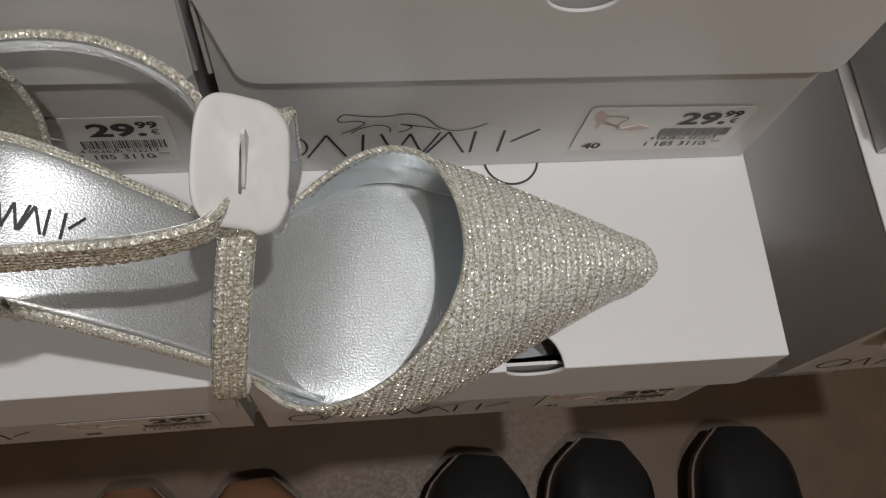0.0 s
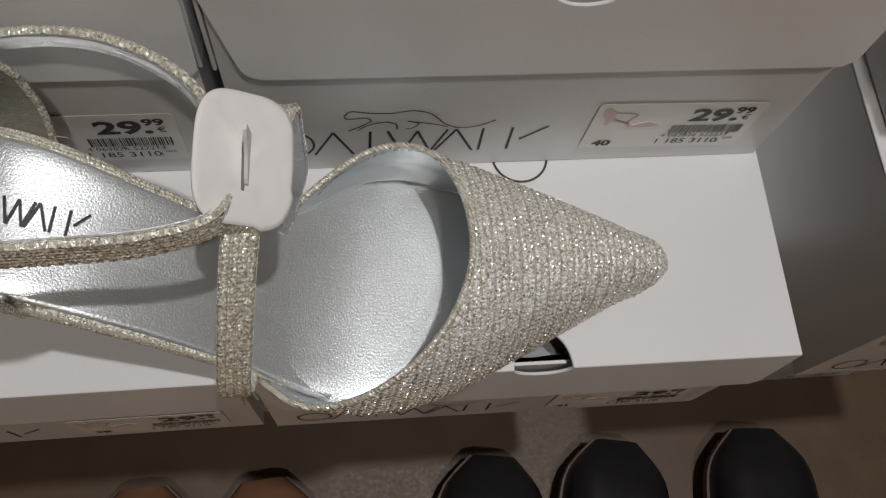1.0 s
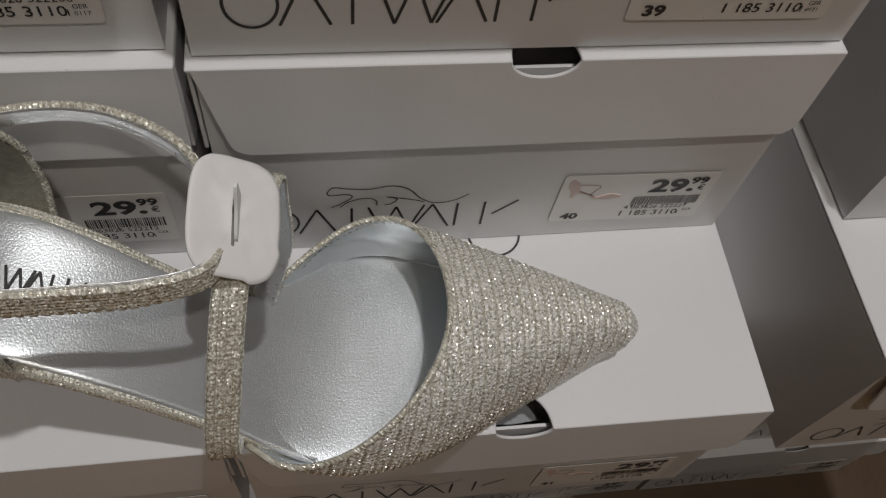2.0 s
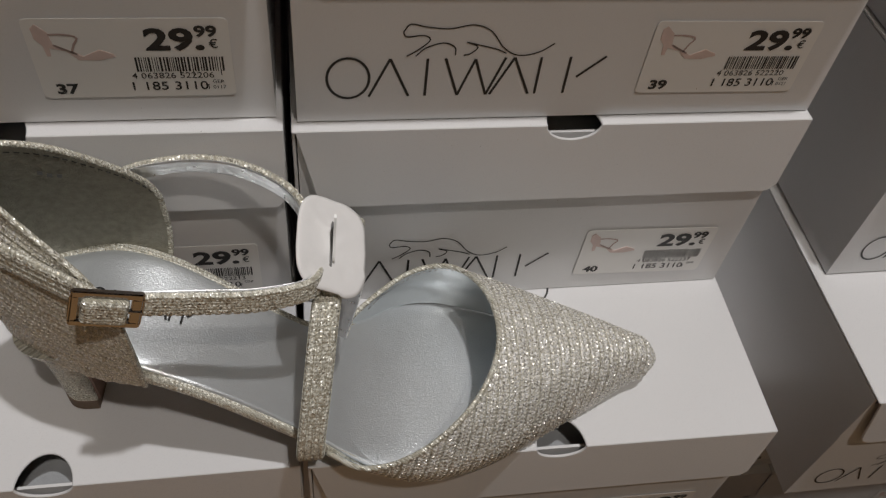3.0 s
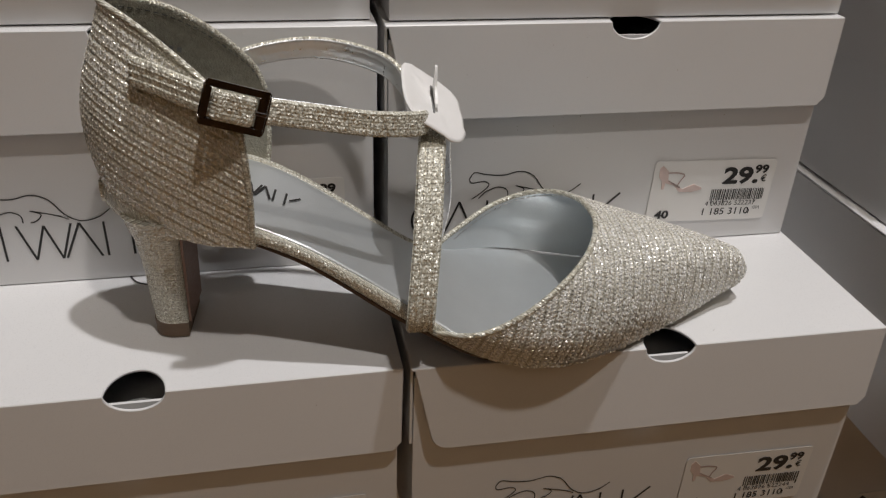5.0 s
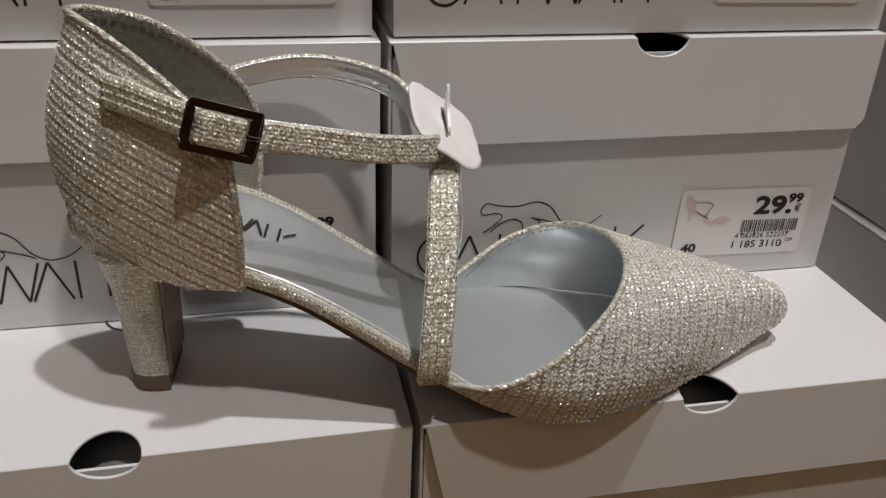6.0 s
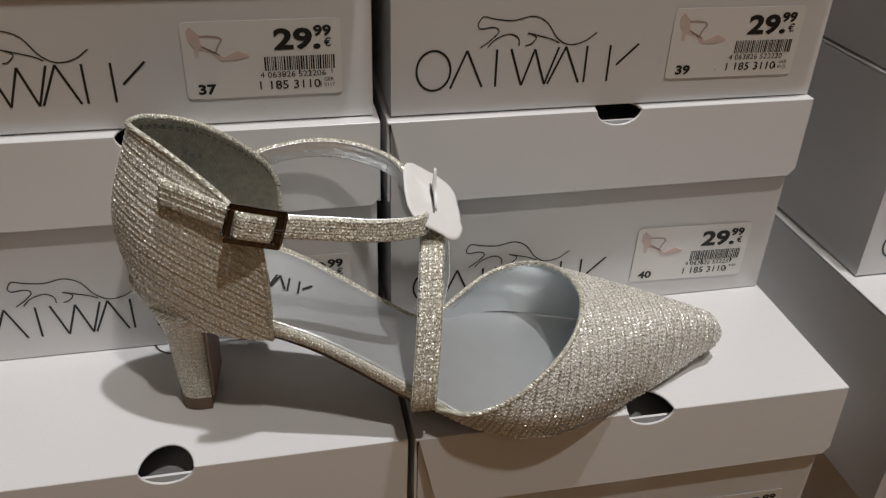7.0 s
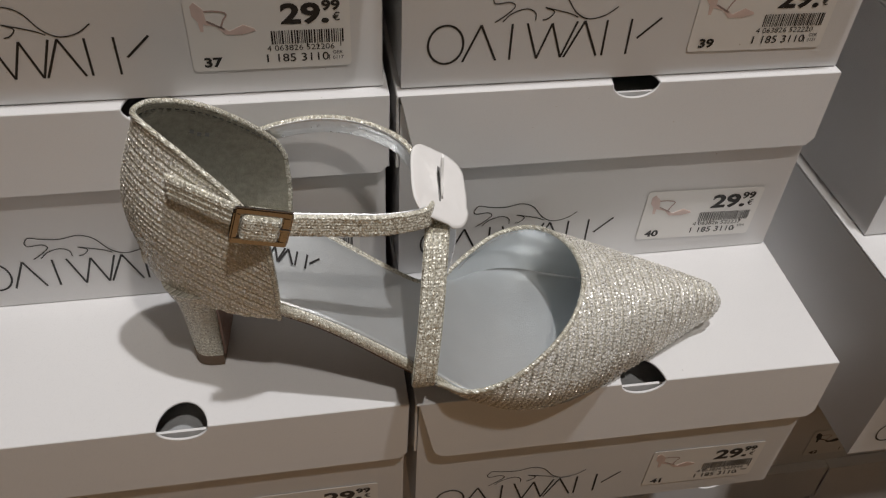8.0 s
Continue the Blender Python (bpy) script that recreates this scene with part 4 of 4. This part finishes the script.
# ---- lower tier: dark shoes in the shade ----
def low_shoe(x, y, z, turn_z, material, label, size=1.0):
    """A plain closed ankle shoe: upper, sole and heel."""
    ob = thing("low_shoe", (x, y, z), label, "shoe", "shoes on the lower tier")
    ob.rotation_euler = (0, 0, radians(turn_z))
    ob.scale = (size, size, size)
    prof = [(-0.12, 0.028, 0.075), (-0.10, 0.033, 0.080), (-0.07, 0.034, 0.078), (-0.03, 0.034, 0.070), (0.02, 0.038, 0.056), (0.07, 0.040, 0.044), (0.105, 0.033, 0.034), (0.125, 0.016, 0.022)]
    hw, top = table([p[0] for p in prof], [p[1] for p in prof]), table([p[0] for p in prof], [p[2] for p in prof])
    verts, n, m = [], 36, 22
    for x_ in np.linspace(-0.12, 0.125, n):
        for k in range(m):
            a = math.pi * k / (m - 1)
            hole = x_ < 0.0
            zz = 0.012 + (top(x_) - 0.012) * math.sin(a) ** (0.35 if hole else 0.7)
            if hole and abs(a - math.pi / 2) < 0.85:
                zz = 0.030
            verts.append((x_, -hw(x_) * math.copysign(abs(math.cos(a)) ** 0.6, math.cos(a)), zz))
    part("upper", mesh_of("upper", verts, grid_faces(n, m), smooth=True), material, ob)
    out = [(x_, -hw(x_) - 0.002) for x_ in np.linspace(-0.12, 0.125, 24)] + [(x_, hw(x_) + 0.002) for x_ in np.linspace(0.125, -0.12, 24)]
    part("sole", slab("sole", out, (1, 0, 0), (0, 1, 0), (0, 0, 0.006), 0.008), SOLE, ob)
    part("heel", block("heel", (-0.118, -0.028, -0.014), (-0.065, 0.028, 0.006), 0.004, 2), SOLE, ob)
    return ob


TIER = -0.4550
low_shoe(0.030, -0.175, TIER + 0.064, 80, BLACK_LEATHER, "black leather shoe standing on the lower shelf board")
low_shoe(-0.060, -0.180, TIER + 0.064, 82, BLACK_LEATHER, "black leather shoe standing on the lower shelf board")
low_shoe(-0.200, -0.185, TIER + 0.064, 95, BROWN_LEATHER, "brown leather shoe standing on the lower shelf board")
low_shoe(-0.290, -0.185, TIER + 0.064, 92, BROWN_LEATHER, "brown leather shoe standing on the lower shelf board")
low_shoe(0.150, -0.175, TIER + 0.064, 85, BLACK_LEATHER, "black leather shoe standing on the lower shelf board")

# ---- shelf and shop shell ----
def structure(name, lo, hi, material, label, category, bevel=0.0):
    ob = new(name, block(name, lo, hi, bevel))
    ob.data.materials.append(material)
    return tagged(ob, label, category, "", "structure")


structure("shelf_board", (-0.95, -0.33, TIER), (0.95, 0.36, TIER + 0.049), WOOD, "oak shelf board under the box stacks", "shelf", 0.002)
structure("shelf_back", (-0.95, 0.36, -1.15), (0.95, 0.38, 0.60), SHOPWALL, "brown back panel behind the stacks", "panel")
structure("floor", (-3.0, -3.6, -1.20), (3.0, 1.2, -1.15), FLOORING, "brown shop floor", "floor")
structure("ceiling", (-3.0, -3.6, 1.75), (3.0, 1.2, 1.80), PLASTER, "warm grey shop ceiling", "ceiling")
structure("wall_back", (-3.0, 1.10, -1.15), (3.0, 1.20, 1.75), SHOPWALL, "dim brown wall behind the shelf", "wall")
structure("wall_front", (-3.0, -3.6, -1.15), (3.0, -3.5, 1.75), SHOPWALL, "dim brown wall across the aisle", "wall")
structure("wall_left", (-3.0, -3.5, -1.15), (-2.9, 1.10, 1.75), SHOPWALL, "dim brown side wall", "wall")
structure("wall_right", (2.9, -3.5, -1.15), (3.0, 1.10, 1.75), SHOPWALL, "dim brown side wall", "wall")
